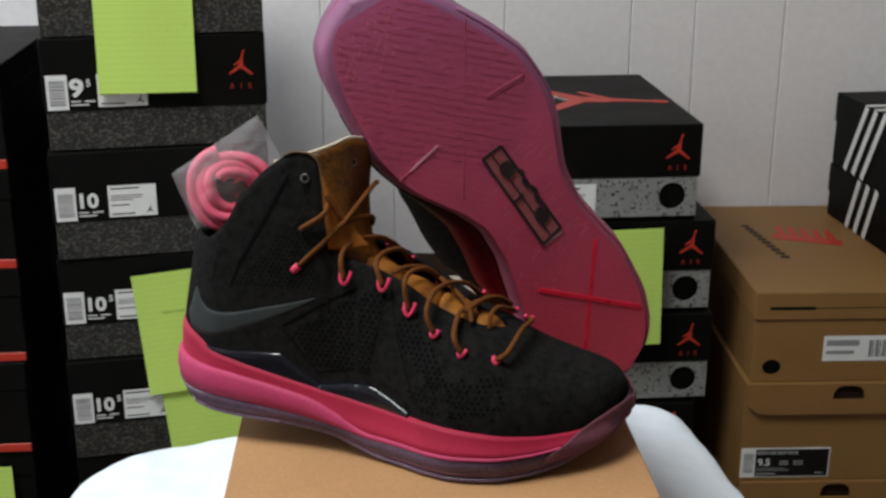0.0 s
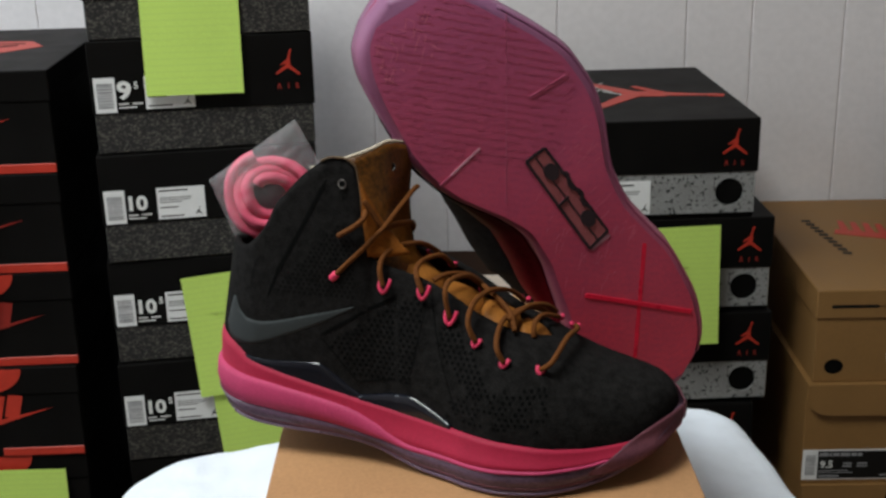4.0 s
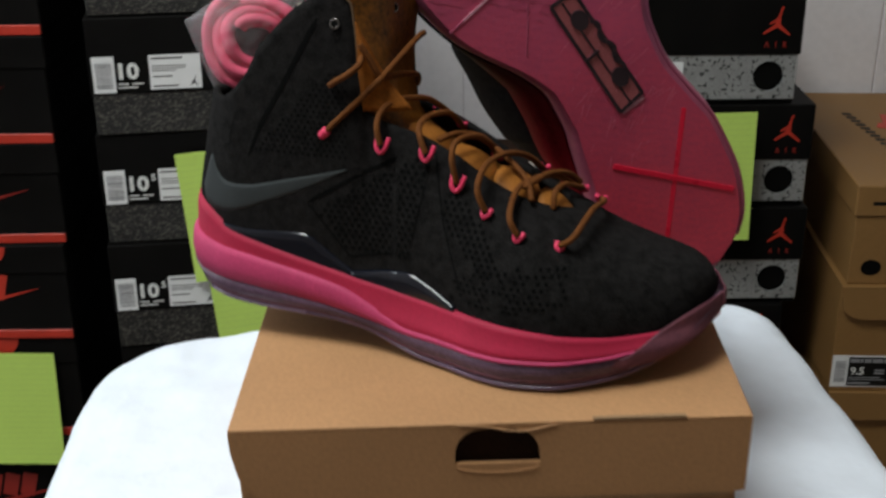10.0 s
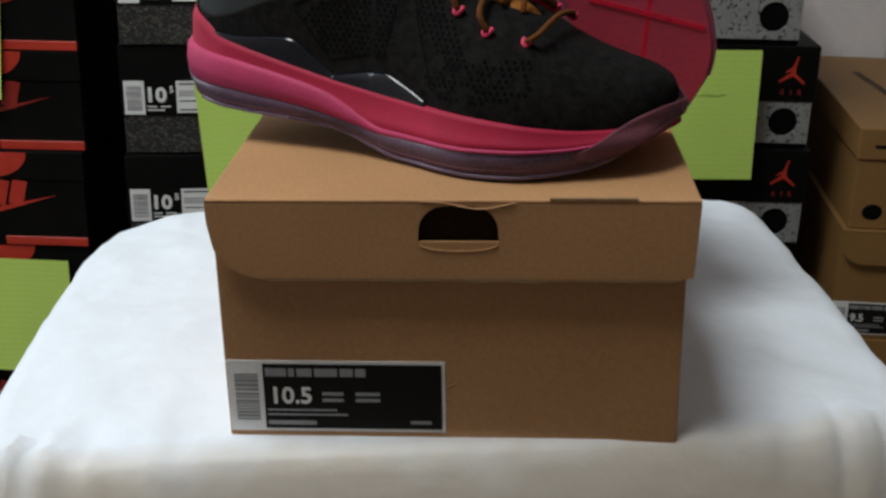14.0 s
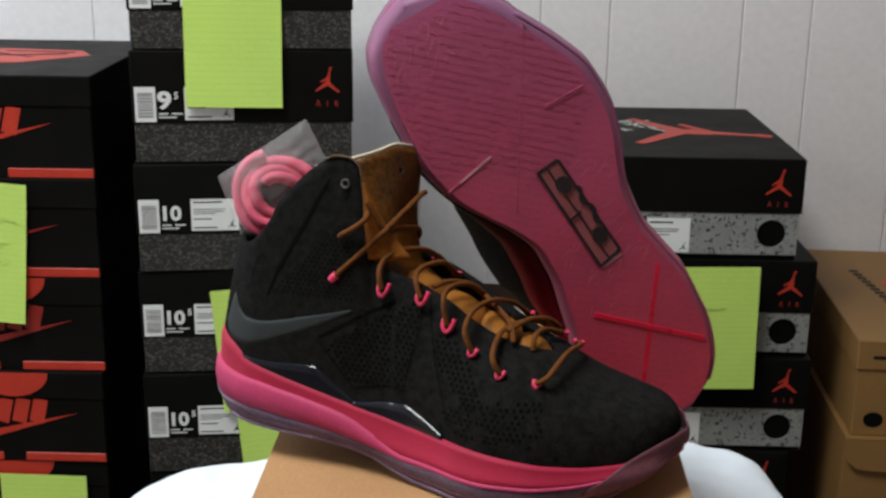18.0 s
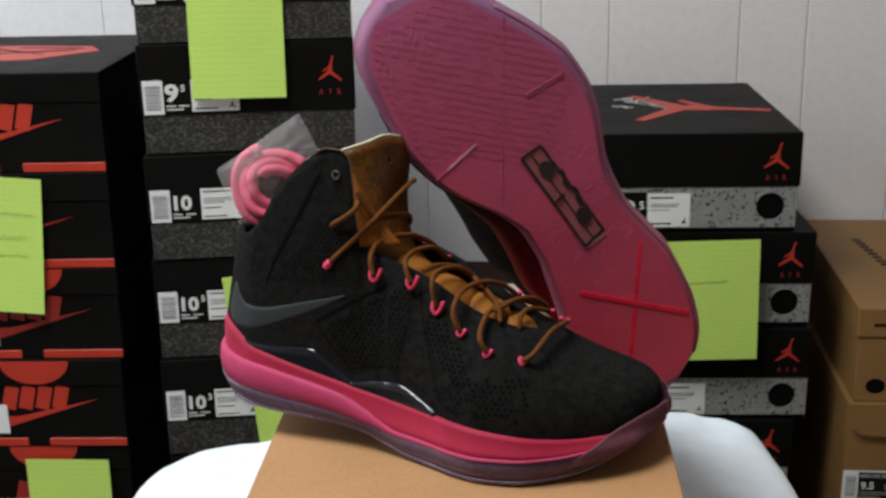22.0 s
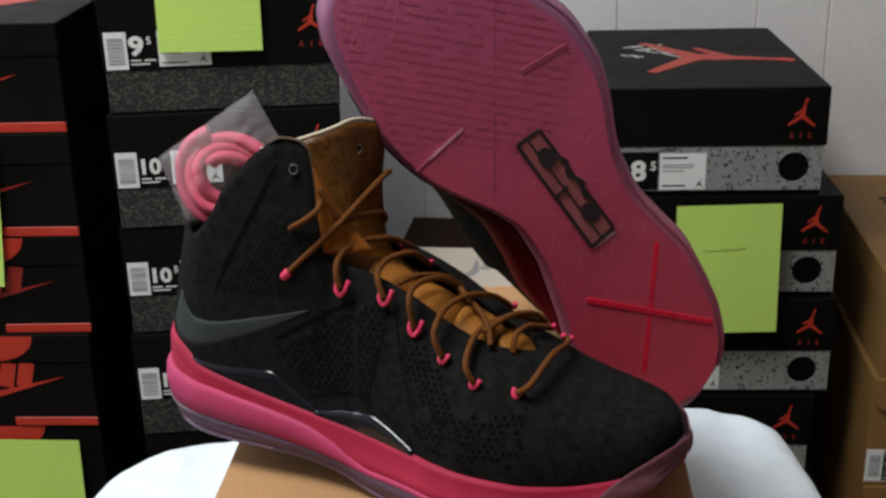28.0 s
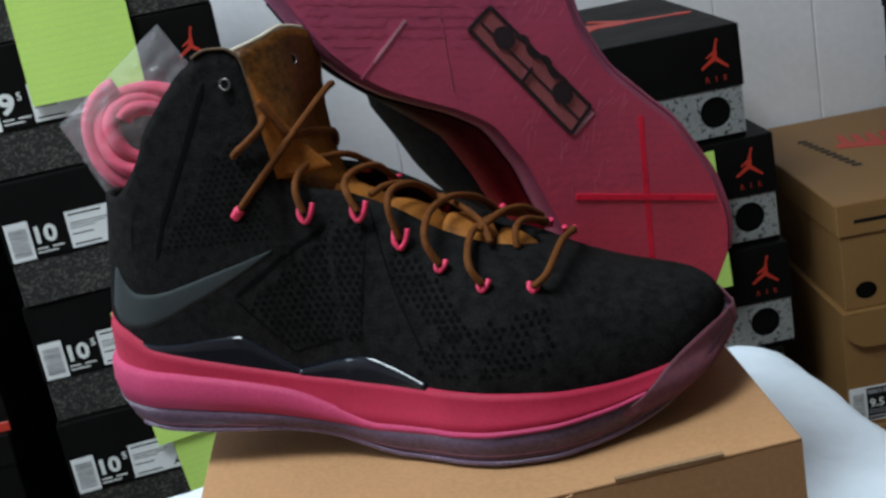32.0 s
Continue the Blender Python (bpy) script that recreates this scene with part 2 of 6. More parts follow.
def wedge(bm, ax, az, bx, bz, wa, wb, thick=0.0005, y=0.0):
    """One tapered bar from (ax, az) to (bx, bz)."""
    d = Vector((bx - ax, bz - az)).normalized()
    n = Vector((-d.y, d.x))
    pts = [(ax + n.x * wa, az + n.y * wa), (ax - n.x * wa, az - n.y * wa), (bx - n.x * wb, bz - n.y * wb), (bx + n.x * wb, bz + n.y * wb)]
    a = [bm.verts.new((x, y - thick, z)) for x, z in pts]
    b = [bm.verts.new((x, y, z)) for x, z in pts]
    bm.faces.new(a)
    for i in range(4):
        bm.faces.new((a[i], b[i], b[(i + 1) % 4], a[(i + 1) % 4]))
    return bm


def emblem(s, thick=0.0005):
    """The plain splayed emblem of the boxes, s tall, centred."""
    bm = bmesh.new()
    for i, (ax, az, bx, bz, wa, wb) in enumerate(((0.02, 0.10, 0.11, 0.50, 0.055, 0.022), (0.02, 0.14, -0.01, -0.14, 0.085, 0.085), (-0.01, -0.08, -0.46, -0.38, 0.070, 0.030),
                                   (0.01, -0.08, 0.44, -0.42, 0.070, 0.034), (-0.03, 0.10, -0.27, -0.04, 0.040, 0.022), (0.10, 0.44, 0.14, 0.54, 0.040, 0.034))):
        wedge(bm, ax * s, az * s, bx * s, bz * s, wa * s, wb * s, thick + 0.0001 * i)
    bmesh.ops.recalc_face_normals(bm, faces=bm.faces[:])
    return bm


def emblem_strokes(parent, x, z, step, h):
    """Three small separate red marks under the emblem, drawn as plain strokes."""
    for i, strokes in enumerate((((-0.3, 0.0, 0.0, 1.0), (0.3, 0.0, 0.0, 1.0)), ((0.0, 0.0, 0.0, 1.0),), ((-0.22, 0.0, -0.22, 1.0), (-0.22, 0.75, 0.25, 0.75), (-0.1, 0.45, 0.28, 0.0)))):
        bm = bmesh.new()
        for k, (ax, az, bx, bz) in enumerate(strokes):
            wedge(bm, x + step * i + ax * h, z + az * h, x + step * i + bx * h, z + bz * h, 0.00055, 0.00055, 0.0003 + 0.0001 * k)
        bmesh.ops.recalc_face_normals(bm, faces=bm.faces[:])
        part("emblem_stroke", bm, M_REDDIM, parent, "small dull red stroke")


def panel_with_hole(x0, x1, z0, z1, cx, cz, r, y0, y1, steps=28):
    """A card panel with a round hole through it."""
    bm = bmesh.new()
    rings = []
    for y in (y0, y1):
        inner, outer = [], []
        for i in range(steps):
            a = 2 * math.pi * (i + 0.5) / steps
            c, s = math.cos(a), math.sin(a)
            inner.append(bm.verts.new((cx + r * c, y, cz + r * s)))
            k = min(((x1 - cx) if c > 0 else (cx - x0)) / max(abs(c), 1e-6), ((z1 - cz) if s > 0 else (cz - z0)) / max(abs(s), 1e-6))
            outer.append(bm.verts.new((cx + k * c, y, cz + k * s)))
        corner = []
        for X, Z in ((x1, z1), (x0, z1), (x0, z0), (x1, z0)):
            corner.append(bm.verts.new((X, y, Z)))
        rings.append((inner, outer, corner))
        for i in range(steps):
            j = (i + 1) % steps
            o1, o2 = outer[i].co, outer[j].co
            f = [inner[i], outer[i]]
            if abs(o1.x - o2.x) > 1e-6 and abs(o1.z - o2.z) > 1e-6:
                f.append(min(corner, key=lambda v: (v.co - (o1 + o2) / 2).length))
            bm.faces.new(f + [outer[j], inner[j]])
    for i in range(steps):
        j = (i + 1) % steps
        bm.faces.new((rings[0][0][i], rings[0][0][j], rings[1][0][j], rings[1][0][i]))
    bmesh.ops.recalc_face_normals(bm, faces=bm.faces[:])
    return bm


def tube(points, r, sides=8, steps=6, taper=None):
    """A round cord through the points."""
    P = [Vector(p) for p in points]
    path = []
    for i in range(len(P) - 1):
        p0, p1, p2, p3 = P[max(0, i - 1)], P[i], P[i + 1], P[min(len(P) - 1, i + 2)]
        for k in range(steps):
            s = k / steps
            path.append(0.5 * ((2 * p1) + (p2 - p0) * s + (2 * p0 - 5 * p1 + 4 * p2 - p3) * s * s + (3 * p1 - p0 - 3 * p2 + p3) * s ** 3))
    path.append(P[-1])
    bm = bmesh.new()
    rings = []
    up = Vector((0.3, 0.2, 0.93))
    for i, p in enumerate(path):
        d = (path[min(i + 1, len(path) - 1)] - path[max(i - 1, 0)]).normalized()
        n = d.cross(up)
        n = n.normalized() if n.length > 1e-4 else Vector((1, 0, 0))
        b = n.cross(d).normalized()
        up = b
        rings.append([bm.verts.new(p + r * (math.cos(2 * math.pi * k / sides) * n + math.sin(2 * math.pi * k / sides) * b)) for k in range(sides)])
    for a, b in zip(rings, rings[1:]):
        for k in range(sides):
            bm.faces.new((a[k], a[(k + 1) % sides], b[(k + 1) % sides], b[k]))
    bm.faces.new(rings[0][::-1])
    bm.faces.new(rings[-1])
    bmesh.ops.recalc_face_normals(bm, faces=bm.faces[:])
    return bm


# ---- room ----
X0, X1, Y0, Y1, H = -1.9, 1.9, -1.7, 1.88, 2.4
structure("floor", block(X0 - 0.1, X1 + 0.1, Y0 - 0.1, Y1 + 0.1, -0.1, 0.0), M_FLOOR, "dark brown carpeted floor")
structure("ceiling", block(X0 - 0.1, X1 + 0.1, Y0 - 0.1, Y1 + 0.1, H, H + 0.1), M_CEIL, "plain off-white ceiling")
# unseen walls, coloured brown to cut the light they bounce back
structure("wall_south", block(X0 - 0.1, X1 + 0.1, Y0 - 0.1, Y0, 0, H), M_UNSEENWALL, "unseen brown wall, coloured to hold down bounced light")
structure("wall_east", block(X1, X1 + 0.1, Y0, Y1, 0, H), M_UNSEENWALL, "unseen brown wall, coloured to hold down bounced light")
for i, (a, b, c, d) in enumerate(((Y0, 0.35, 0, H), (1.55, Y1, 0, H), (0.35, 1.55, 0, 0.8), (0.35, 1.55, 2.1, H))):
    structure("wall_west", block(X0 - 0.1, X0, a, b, c, d), M_WALL, "plain off-white wall round the window")

# painted panelling with upright grooves
wall_north = structure("wall_north", block(X0 - 0.1, X1 + 0.1, Y1 + 0.004, Y1 + 0.1, 0, H), M_WALL, "white painted wood panelling with vertical grooves")
GROOVES = [-1.62, -1.52, -1.36, -1.145, -1.043, -0.925, -0.744, -0.64, -0.52, -0.41, -0.213, -0.10, -0.028, 0.077, 0.275, 0.375, 0.514, 0.70, 0.80, 0.93, 1.12, 1.23, 1.36, 1.55, 1.66, 1.79]
edges = [X0] + GROOVES + [X1]
for a, b in zip(edges, edges[1:]):
    part("panel", block(a + 0.0001, b - 0.0001, Y1, Y1 + 0.0045, 0.0, H, 0.0026, 2), M_WALL, wall_north)


# ---- shoe boxes ----
def sticker(parent, x0, x1, z0, z1, y=0.0, mat_=None, label="white printed paper sticker"):
    return part("sticker", block(x0, x1, y - 0.0006, y, z0, z1), mat_ or M_WHITE, parent, label)


def barcode(parent, x0, x1, z0, z1, y, rows=9, seed=1):
    rnd = random.Random(seed)
    cuts, z = [], z0
    while z < z1 - 0.0012:
        h = rnd.uniform(0.0007, 0.0022)
        cuts.append((x0, x1, z, min(z1, z + h)))
        z += h + rnd.uniform(0.0006, 0.0014)
    part("barcode", bars(cuts, 0.0002, y), M_GREYINK, parent, "grey printed barcode lines")


def elephant_box(m, size, label):
    """Black box with an elephant-print base; w 0.252, d 0.345, h 0.130."""
    w, d, h = 0.252, 0.345, 0.1295
    t = thing("shoe_box", m, label, "shoe box", "black shoe boxes with elephant print")
    part("base", block(-w / 2 + 0.002, w / 2 - 0.002, 0.002, d - 0.002, 0.0, h - 0.003, 0.0012, 1), M_ELEPH, t, "dark grey elephant-print base")
    part("lid", block(-w / 2, w / 2, 0.0, d, 0.046, h, 0.0016, 2), M_BLACK, t, "plain black lid")
    x = -w / 2 + 0.004
    st = sticker(t, x, x + 0.0235, 0.048, 0.088)
    barcode(st, x + 0.003, x + 0.0205, 0.053, 0.083, -0.0007, seed=len(bpy.data.objects))
    whole, _, half = size.partition(".")
    part("size_number", letters(whole, 0.0275 if len(whole) < 2 else 0.0235, wide=1.2 if len(whole) < 2 else 1.08, bold=0.034), M_WTEXT, t, "white size number", pose(x + (0.0250 if len(whole) < 2 else 0.0235), -0.0006, 0.0635))
    wide = 0.0445 if len(whole) < 2 else 0.0525
    if half:
        part("size_number", letters(half, 0.0110), M_WTEXT, t, "small raised white size number", pose(x + wide - 0.0005, -0.0006, 0.0745))
    part("small_print", bars([(x + 0.026, x + 0.037, 0.0565, 0.058), (x + 0.041, x + 0.053, 0.0565, 0.058), (x + 0.026, x + 0.046, 0.0525, 0.054)], 0.0003, 0.0), M_WTEXT, st, "unreadable white small print")
    sx = x + (0.056 if len(whole) < 2 else 0.0600)
    st = sticker(t, sx, sx + 0.055, 0.050, 0.088)
    part("small_print", bars([(sx + 0.003, sx + 0.036, 0.0835, 0.0852), (sx + 0.003, sx + 0.040, 0.0755, 0.0763), (sx + 0.003, sx + 0.038, 0.0728, 0.0736), (sx + 0.003, sx + 0.028, 0.0701, 0.0709),
                              (sx + 0.003, sx + 0.024, 0.0635, 0.0648), (sx + 0.003, sx + 0.030, 0.0528, 0.0543)], 0.0002, -0.0006), M_INK, t, "unreadable black small print")
    part("emblem", emblem(0.010, 0.0002), M_INK, t, "tiny black emblem", pose(sx + 0.047, -0.0006, 0.0575))
    part("emblem", emblem(0.030), M_RED, t, "plain red emblem", pose(w / 2 - 0.029, 0.0, 0.094))
    emblem_strokes(t, w / 2 - 0.040, 0.0650, 0.0105, 0.0068)
    return t


def speckle_box(m, size, label, signed=False, hole_x=0.085):
    """Black lid over a grey speckled base with a round finger hole."""
    w, d, h = 0.252, 0.352, 0.1295
    t = thing("shoe_box", m, label, "shoe box", "black and grey speckled shoe boxes")
    b = -w / 2 + 0.003
    base = part("base", block(b, w / 2 - 0.003, 0.0045, d - 0.003, 0.0, h - 0.003, 0.001, 1), M_BLACK_IN, t, "dark inside of the base")
    part("front_panel", panel_with_hole(b, w / 2 - 0.003, 0.0065, 0.075, hole_x, 0.034, 0.0180, 0.002, 0.0044), M_SPECK, t, "grey speckled front with a round finger hole")
    for x in (b - 0.0006, w / 2 - 0.003):
        part("side_panel", block(x, x + 0.0006, 0.0046, d - 0.003, 0.0065, 0.075), M_SPECK, t, "grey speckled side")
    part("lid", block(-w / 2, w / 2, 0.0, d, 0.060, h, 0.0018, 2), M_BLACK, t, "plain black lid")
    part("size_number", letters(size[0], 0.033, wide=1.1, bold=0.034), M_WTEXT, t, "white size number", pose(-0.098, 0.0012, 0.020))
    part("size_number", letters(size[2:], 0.015), M_WTEXT, t, "small raised white size number", pose(-0.0755, 0.0012, 0.032))
    part("size_patch", block(-0.122, -0.066, 0.0012, 0.002, 0.008, 0.054), M_BLACK, t, "black patch behind the size number")
    st = sticker(t, -0.064, -0.0105, 0.008, 0.052, 0.002)
    part("small_print", bars([(a_ - 0.030, b_ - 0.030, c_, d_) for a_, b_, c_, d_ in ((-0.031, -0.002, 0.0455, 0.0475), (-0.031, 0.006, 0.0375, 0.0385), (-0.031, 0.004, 0.0345, 0.0355), (-0.031, -0.006, 0.030, 0.031), (-0.031, -0.004, 0.0115, 0.0135))], 0.0002, 0.0014), M_INK, st, "unreadable black small print")
    part("emblem", emblem(0.010, 0.0002), M_INK, t, "tiny black emblem", pose(-0.0175, 0.0014, 0.0155))
    part("emblem", emblem(0.034), M_RED, t, "plain red emblem", pose(w / 2 - 0.031, 0.0, 0.098))
    emblem_strokes(t, w / 2 - 0.0415, 0.0690, 0.0105, 0.0068)
    if signed:
        part("emblem", emblem(0.19, 0.0004), M_RED, t, "large plain red emblem on the lid", pose(0.012, 0.165, h, -90, 0, 0) @ pose(0, 0, 0, 0, 90, 0))
        scr = bmesh.new()
        rnd = random.Random(4)
        for i in range(16):
            ax, az = -0.05 + 0.0035 * i, 0.17 + rnd.uniform(-0.03, 0.03)
            wedge(scr, ax, az, ax + rnd.uniform(0.004, 0.03), az + rnd.uniform(-0.03, 0.03), 0.0013, 0.0013, 0.0003)
        part("pen_mark", scr, M_WTEXT, t, "silver unreadable pen scrawl", pose(-0.045, 0.03, h, -90, 0, 0))
    return t


def red_black_box(m, label, height, tab=False, mark=M_RED, shift=0.0, paper=0.02):
    """Black box with a red lower rim, a red slanted word block and a long tapered tick."""
    w, d, h = 0.330, 0.325, height - 0.0006
    t = thing("shoe_box", m, label, "shoe box", "black shoe boxes with red print")
    part("base", block(-w / 2 + 0.002, w / 2 - 0.002, 0.002, d - 0.002, 0.0, h - 0.003, 0.001, 1), M_BLACK, t)
    for x0, x1 in ((-w / 2 + 0.0012, 0.034), (0.062, w / 2 - 0.0030)):
        part("rim", block(x0, x1, 0.0012, 0.0045, 0.0, 0.011, 0.0008, 1), M_RED, t, "red rim along the lower edge")
    part("lid", block(-w / 2, w / 2, 0.0, d, h - 0.036, h, 0.0018, 2), M_BLACK, t, "black lid")
    word = bmesh.new()
    for i in range(4):
        wedge(word, 0.006 + 0.0215 * i, 0.052, 0.014 + 0.0215 * i, 0.083, 0.0088, 0.0088, 0.0004)
    bmesh.ops.recalc_face_normals(word, faces=word.faces[:])
    part("word_shape", word, mark, t, "red slanted bars of a brand mark", pose(0.002 + shift, 0.002, 0.0))
    tick = flat([(-0.030, 0.024), (-0.020, 0.019), (-0.004, 0.020), (0.112, 0.057), (0.010, 0.034), (-0.012, 0.033), (-0.020, 0.040)], 0.0004)
    part("tick_shape", tick, mark, t, "red tapered tick", pose(0.012 + shift, 0.0016, 0.008))
    st = sticker(t, paper - 0.105, paper, 0.018, 0.058, 0.0014)
    part("small_print", bars([(paper + a_, paper + b_, c_, d_) for a_, b_, c_, d_ in ((-0.100, -0.067, 0.052, 0.054), (-0.057, -0.032, 0.052, 0.054), (-0.100, -0.077, 0.043, 0.048), (-0.034, -0.024, 0.041, 0.048))], 0.0002, 0.0008), M_INK, st, "unreadable black small print")
    part("barcode", bars([(paper - 0.084 + 0.0042 * i, paper - 0.0815 + 0.0042 * i - (i % 3) * 0.0007, 0.021, 0.034) for i in range(17)], 0.0002, 0.0008), M_GREYINK, st, "grey printed barcode lines")
    if tab:
        pts = [(0.055 * math.cos(a) * 0.8, -0.031 * math.sin(a)) for a in np.linspace(0, math.pi, 18)]
        part("tab", flat(pts, 0.0008), M_RED, t, "red half-round pull tab", pose(0.054, -0.0002, h - 0.0015))
    return t


LEFT = pose(-0.468, 1.306, 0, 0, 0, 12.5)
SIZES = ["10", "11", "10.5", "10.5", "10", "9.5", "9"]
WOBBLE = [0.004, -0.002, -0.003, -0.002, 0.0005, 0.003, 0.004]
for i, s in enumerate(SIZES):
    elephant_box(LEFT @ pose(0.126 + WOBBLE[i], 0.003 if i % 2 else 0.0, 0.131 * i, 0, 0, (0.6, -0.4, 0.3, -0.5, 0.9, 0.2, -0.3)[i]) @ Matrix.Scale(0.95 if i == 6 else 1.0, 4, (0, 0, 1)), s,
                 "black cardboard shoe box with elephant-print base and white size stickers")

HEIGHTS = [0.137, 0.137, 0.120, 0.120, 0.121, 0.120]
z = 0.0
for i, hh in enumerate(HEIGHTS):
    tb = red_black_box(pose(-0.512, 1.3055, 0, 0, 0, 6) @ pose(-0.165 - (0.014, 0.012, 0.009, 0.004, 0.002, 0.0)[i], (0.0, 0.002, -0.002, 0.001, 0.0, 0.0)[i], z, 0, 0, (0.5, 0.2, -0.4, 0.6, 0.3, 0.4)[i]),
                       "black cardboard shoe box with red rim and red tick mark", hh, i in (1, 2, 3), M_RED if i in (2, 5) else M_REDDIM, (0.008, 0.008, 0.006, 0.004, -0.006, -0.006)[i], (0.026, 0.026, 0.012, 0.008, -0.014, -0.012)[i])
    z += hh
lid_mark = part("lid_mark", flat([(-0.150, -0.062), (-0.02, -0.070), (0.050, -0.058), (0.118, 0.010), (0.095, 0.052), (0.0, 0.066), (-0.150, 0.060)], 0.0004), M_RED, tb, "large red shape on the lid", pose(0.0, 0.16, 0.1194, -90, 0, 0))
for x0, z0, x1, z1, w0, w1 in ((-0.13, -0.030, 0.085, 0.020, 0.002, 0.004), (-0.05, 0.050, 0.05, -0.012, 0.004, 0.002), (-0.13, 0.030, -0.06, 0.010, 0.005, 0.002), (0.0, 0.045, 0.09, 0.034, 0.002, 0.003)):
    bm = wedge(bmesh.new(), x0, z0, x1, z1, w0, w1, 0.0008)
    bmesh.ops.recalc_face_normals(bm, faces=bm.faces[:])
    part("lid_line", bm, M_BLACK, lid_mark, "black line across the red shape")

RY = 5.5
RIGHT = [(0.002, 0.0), (0.012, -0.004), (0.030, 0.0), (0.026, 0.004), (0.0, 0.0)]
corner = Vector((0.3198, 1.4876, 0))
for i, (dx, dy) in enumerate(RIGHT):
    m = Matrix.Translation(corner + Vector((dx, dy, 0.1303 * i))) @ pose(0, 0, 0, 0, 0, RY + (0.4, -0.5, 0.2, -0.3, 0)[i]) @ pose(-0.126, 0, 0)
    speckle_box(m, "8.5", "black shoe box with speckled base and signed lid" if i == 4 else "black shoe box with grey speckled base and finger hole", i == 4, 0.0905)


def flap_box(m, label, w, d, h, flap, material, size=None, hole=0.0, group="brown flip-top shoe boxes", plain=False):
    """Brown box with a flip lid; the front flap has a rounded corner and a thumb hole."""
    t = thing("shoe_box", m, label, "shoe box", group)
    part("body", block(-w / 2 + 0.0012, w / 2 - 0.0045, 0.0085, d - 0.002, 0.0, h - 0.002, 0.0012, 2), material, t)
    part("lid_top", block(-w / 2, w / 2, 0.0, d, h - 0.0018, h, 0.0007, 2), material, t)
    r = 0.030
    half = 0.0215
    left = [(-w / 2, h - 0.002)] + [(-w / 2 + r - r * math.cos(a), h - flap + r - r * math.sin(a)) for a in np.linspace(0.25, math.pi / 2, 8)]
    left[1] = (-w / 2 + 0.0003, h - flap + r + 0.002)
    arch = [(hole - half, h - 0.0235)] + [(hole - half * math.cos(a) ** 0.6, h - 0.0195 + 0.0165 * math.sin(a)) for a in np.linspace(0.25, math.pi / 2, 7)]
    arch += [(2 * hole - x, zz) for x, zz in reversed(arch[:-1])]
    low = [(hole - half, h - flap), (hole + half, h - flap)]
    # flap in three pieces round the hole: left field, bridge above, right field, and the strip below
    bm = bmesh.new()
    def plate(pts):
        a = [bm.verts.new((x, 0.0, zz)) for x, zz in pts]
        b = [bm.verts.new((x, 0.0024, zz)) for x, zz in pts]
        bm.faces.new(a)
        bm.faces.new(b[::-1])
        for i in range(len(a)):
            bm.faces.new((a[i], b[i], b[(i + 1) % len(a)], a[(i + 1) % len(a)]))
    top = h - 0.0019
    k = len(arch) // 2
    plate(left[::1] + [low[0], arch[0]] + arch[1:k + 1] + [(arch[k][0], top)])
    plate([(arch[k][0], top)] + arch[k:] + [low[1], (w / 2 - 0.012, h - flap), (w / 2 - 0.002, h - flap + 0.002), (w / 2, top)])
    plate([low[0], low[1], arch[-1], arch[0]])
    bmesh.ops.recalc_face_normals(bm, faces=bm.faces[:])
    part("lid_flap", bm, material, t, "front flap with rounded corner")
    part("thumb_hole", block(hole - half - 0.002, hole + half + 0.002, 0.0070, 0.0082, h - 0.029, h - 0.004), M_HOLEIN, t, "dark half-round thumb hole")
    if not plain:
        rn = random.Random(5)
        bm = bmesh.new()
        row = []
        for i in range(61):
            x = -w / 2 + r + (w - r - 0.010) * i / 60
            row.append((bm.verts.new((x, -0.0006, h - flap + 0.0009)), bm.verts.new((x, -0.0006, h - flap - rn.uniform(0.0, 0.0013))), bm.verts.new((x, 0.0030, h - flap - 0.0004))))
        for p, q in zip(row, row[1:]):
            bm.faces.new((p[0], p[1], q[1], q[0]))
            bm.faces.new((p[1], p[2], q[2], q[1]))
        bmesh.ops.recalc_face_normals(bm, faces=bm.faces[:])
        part("worn_edge", bm, M_KRAFTEDGE, t, "frayed cut edge of the flap")
        arc = [(hole + 0.021 * math.cos(a), -0.0003, h - 0.0245 - 0.0042 * math.sin(a)) for a in np.linspace(0.15, math.pi - 0.15, 14)]
        part("thumb_crease", tube(arc, 0.0004, 5, 1), material, t, "curved crease under the thumb hole")
        slit = [(hole - 0.020, -0.0004, h - 0.0006), (hole - 0.008, -0.0006, h - 0.0012), (hole + 0.008, -0.0006, h - 0.0044), (hole + 0.018, -0.0006, h - 0.0040), (hole + 0.030, -0.0004, h - 0.0012)]
        part("lid_dent", tube(slit, 0.0005, 5, 4), material, t, "frayed dent in the front edge of the lid")
        part("tuck_slot", block(0.052, 0.098, -0.0004, 0.002, h - 0.0002, h + 0.0012), M_KRAFTEDGE, t, "raised cut edge of the fold")
        for k, nick in enumerate(((( -0.014, 0.036), (-0.007, 0.033), (0.001, 0.037)), ((-0.012, 0.026), (-0.006, 0.0275), (-0.001, 0.0262)), ((-0.0135, 0.050), (-0.0085, 0.047), (-0.0065, 0.0435)))):
            part("nick", tube([(x, 0.0084, zz) for x, zz in nick], 0.0004, 5, 3), M_KRAFTEDGE if k == 2 else material, t, "small torn nick in the card")
    if size:
        sx, sz = -w / 2 + 0.0022, 0.0055
        st = sticker(t, sx, sx + 0.124, sz, sz + 0.045, 0.0085, label="white-edged black size sticker")
        part("size_panel", block(sx + 0.0205, sx + 0.122, 0.0073, 0.0079, sz + 0.002, sz + 0.043), M_INK, st, "black panel of the sticker")
        barcode(st, sx + 0.004, sx + 0.0175, sz + 0.007, sz + 0.038, 0.0079, seed=7)
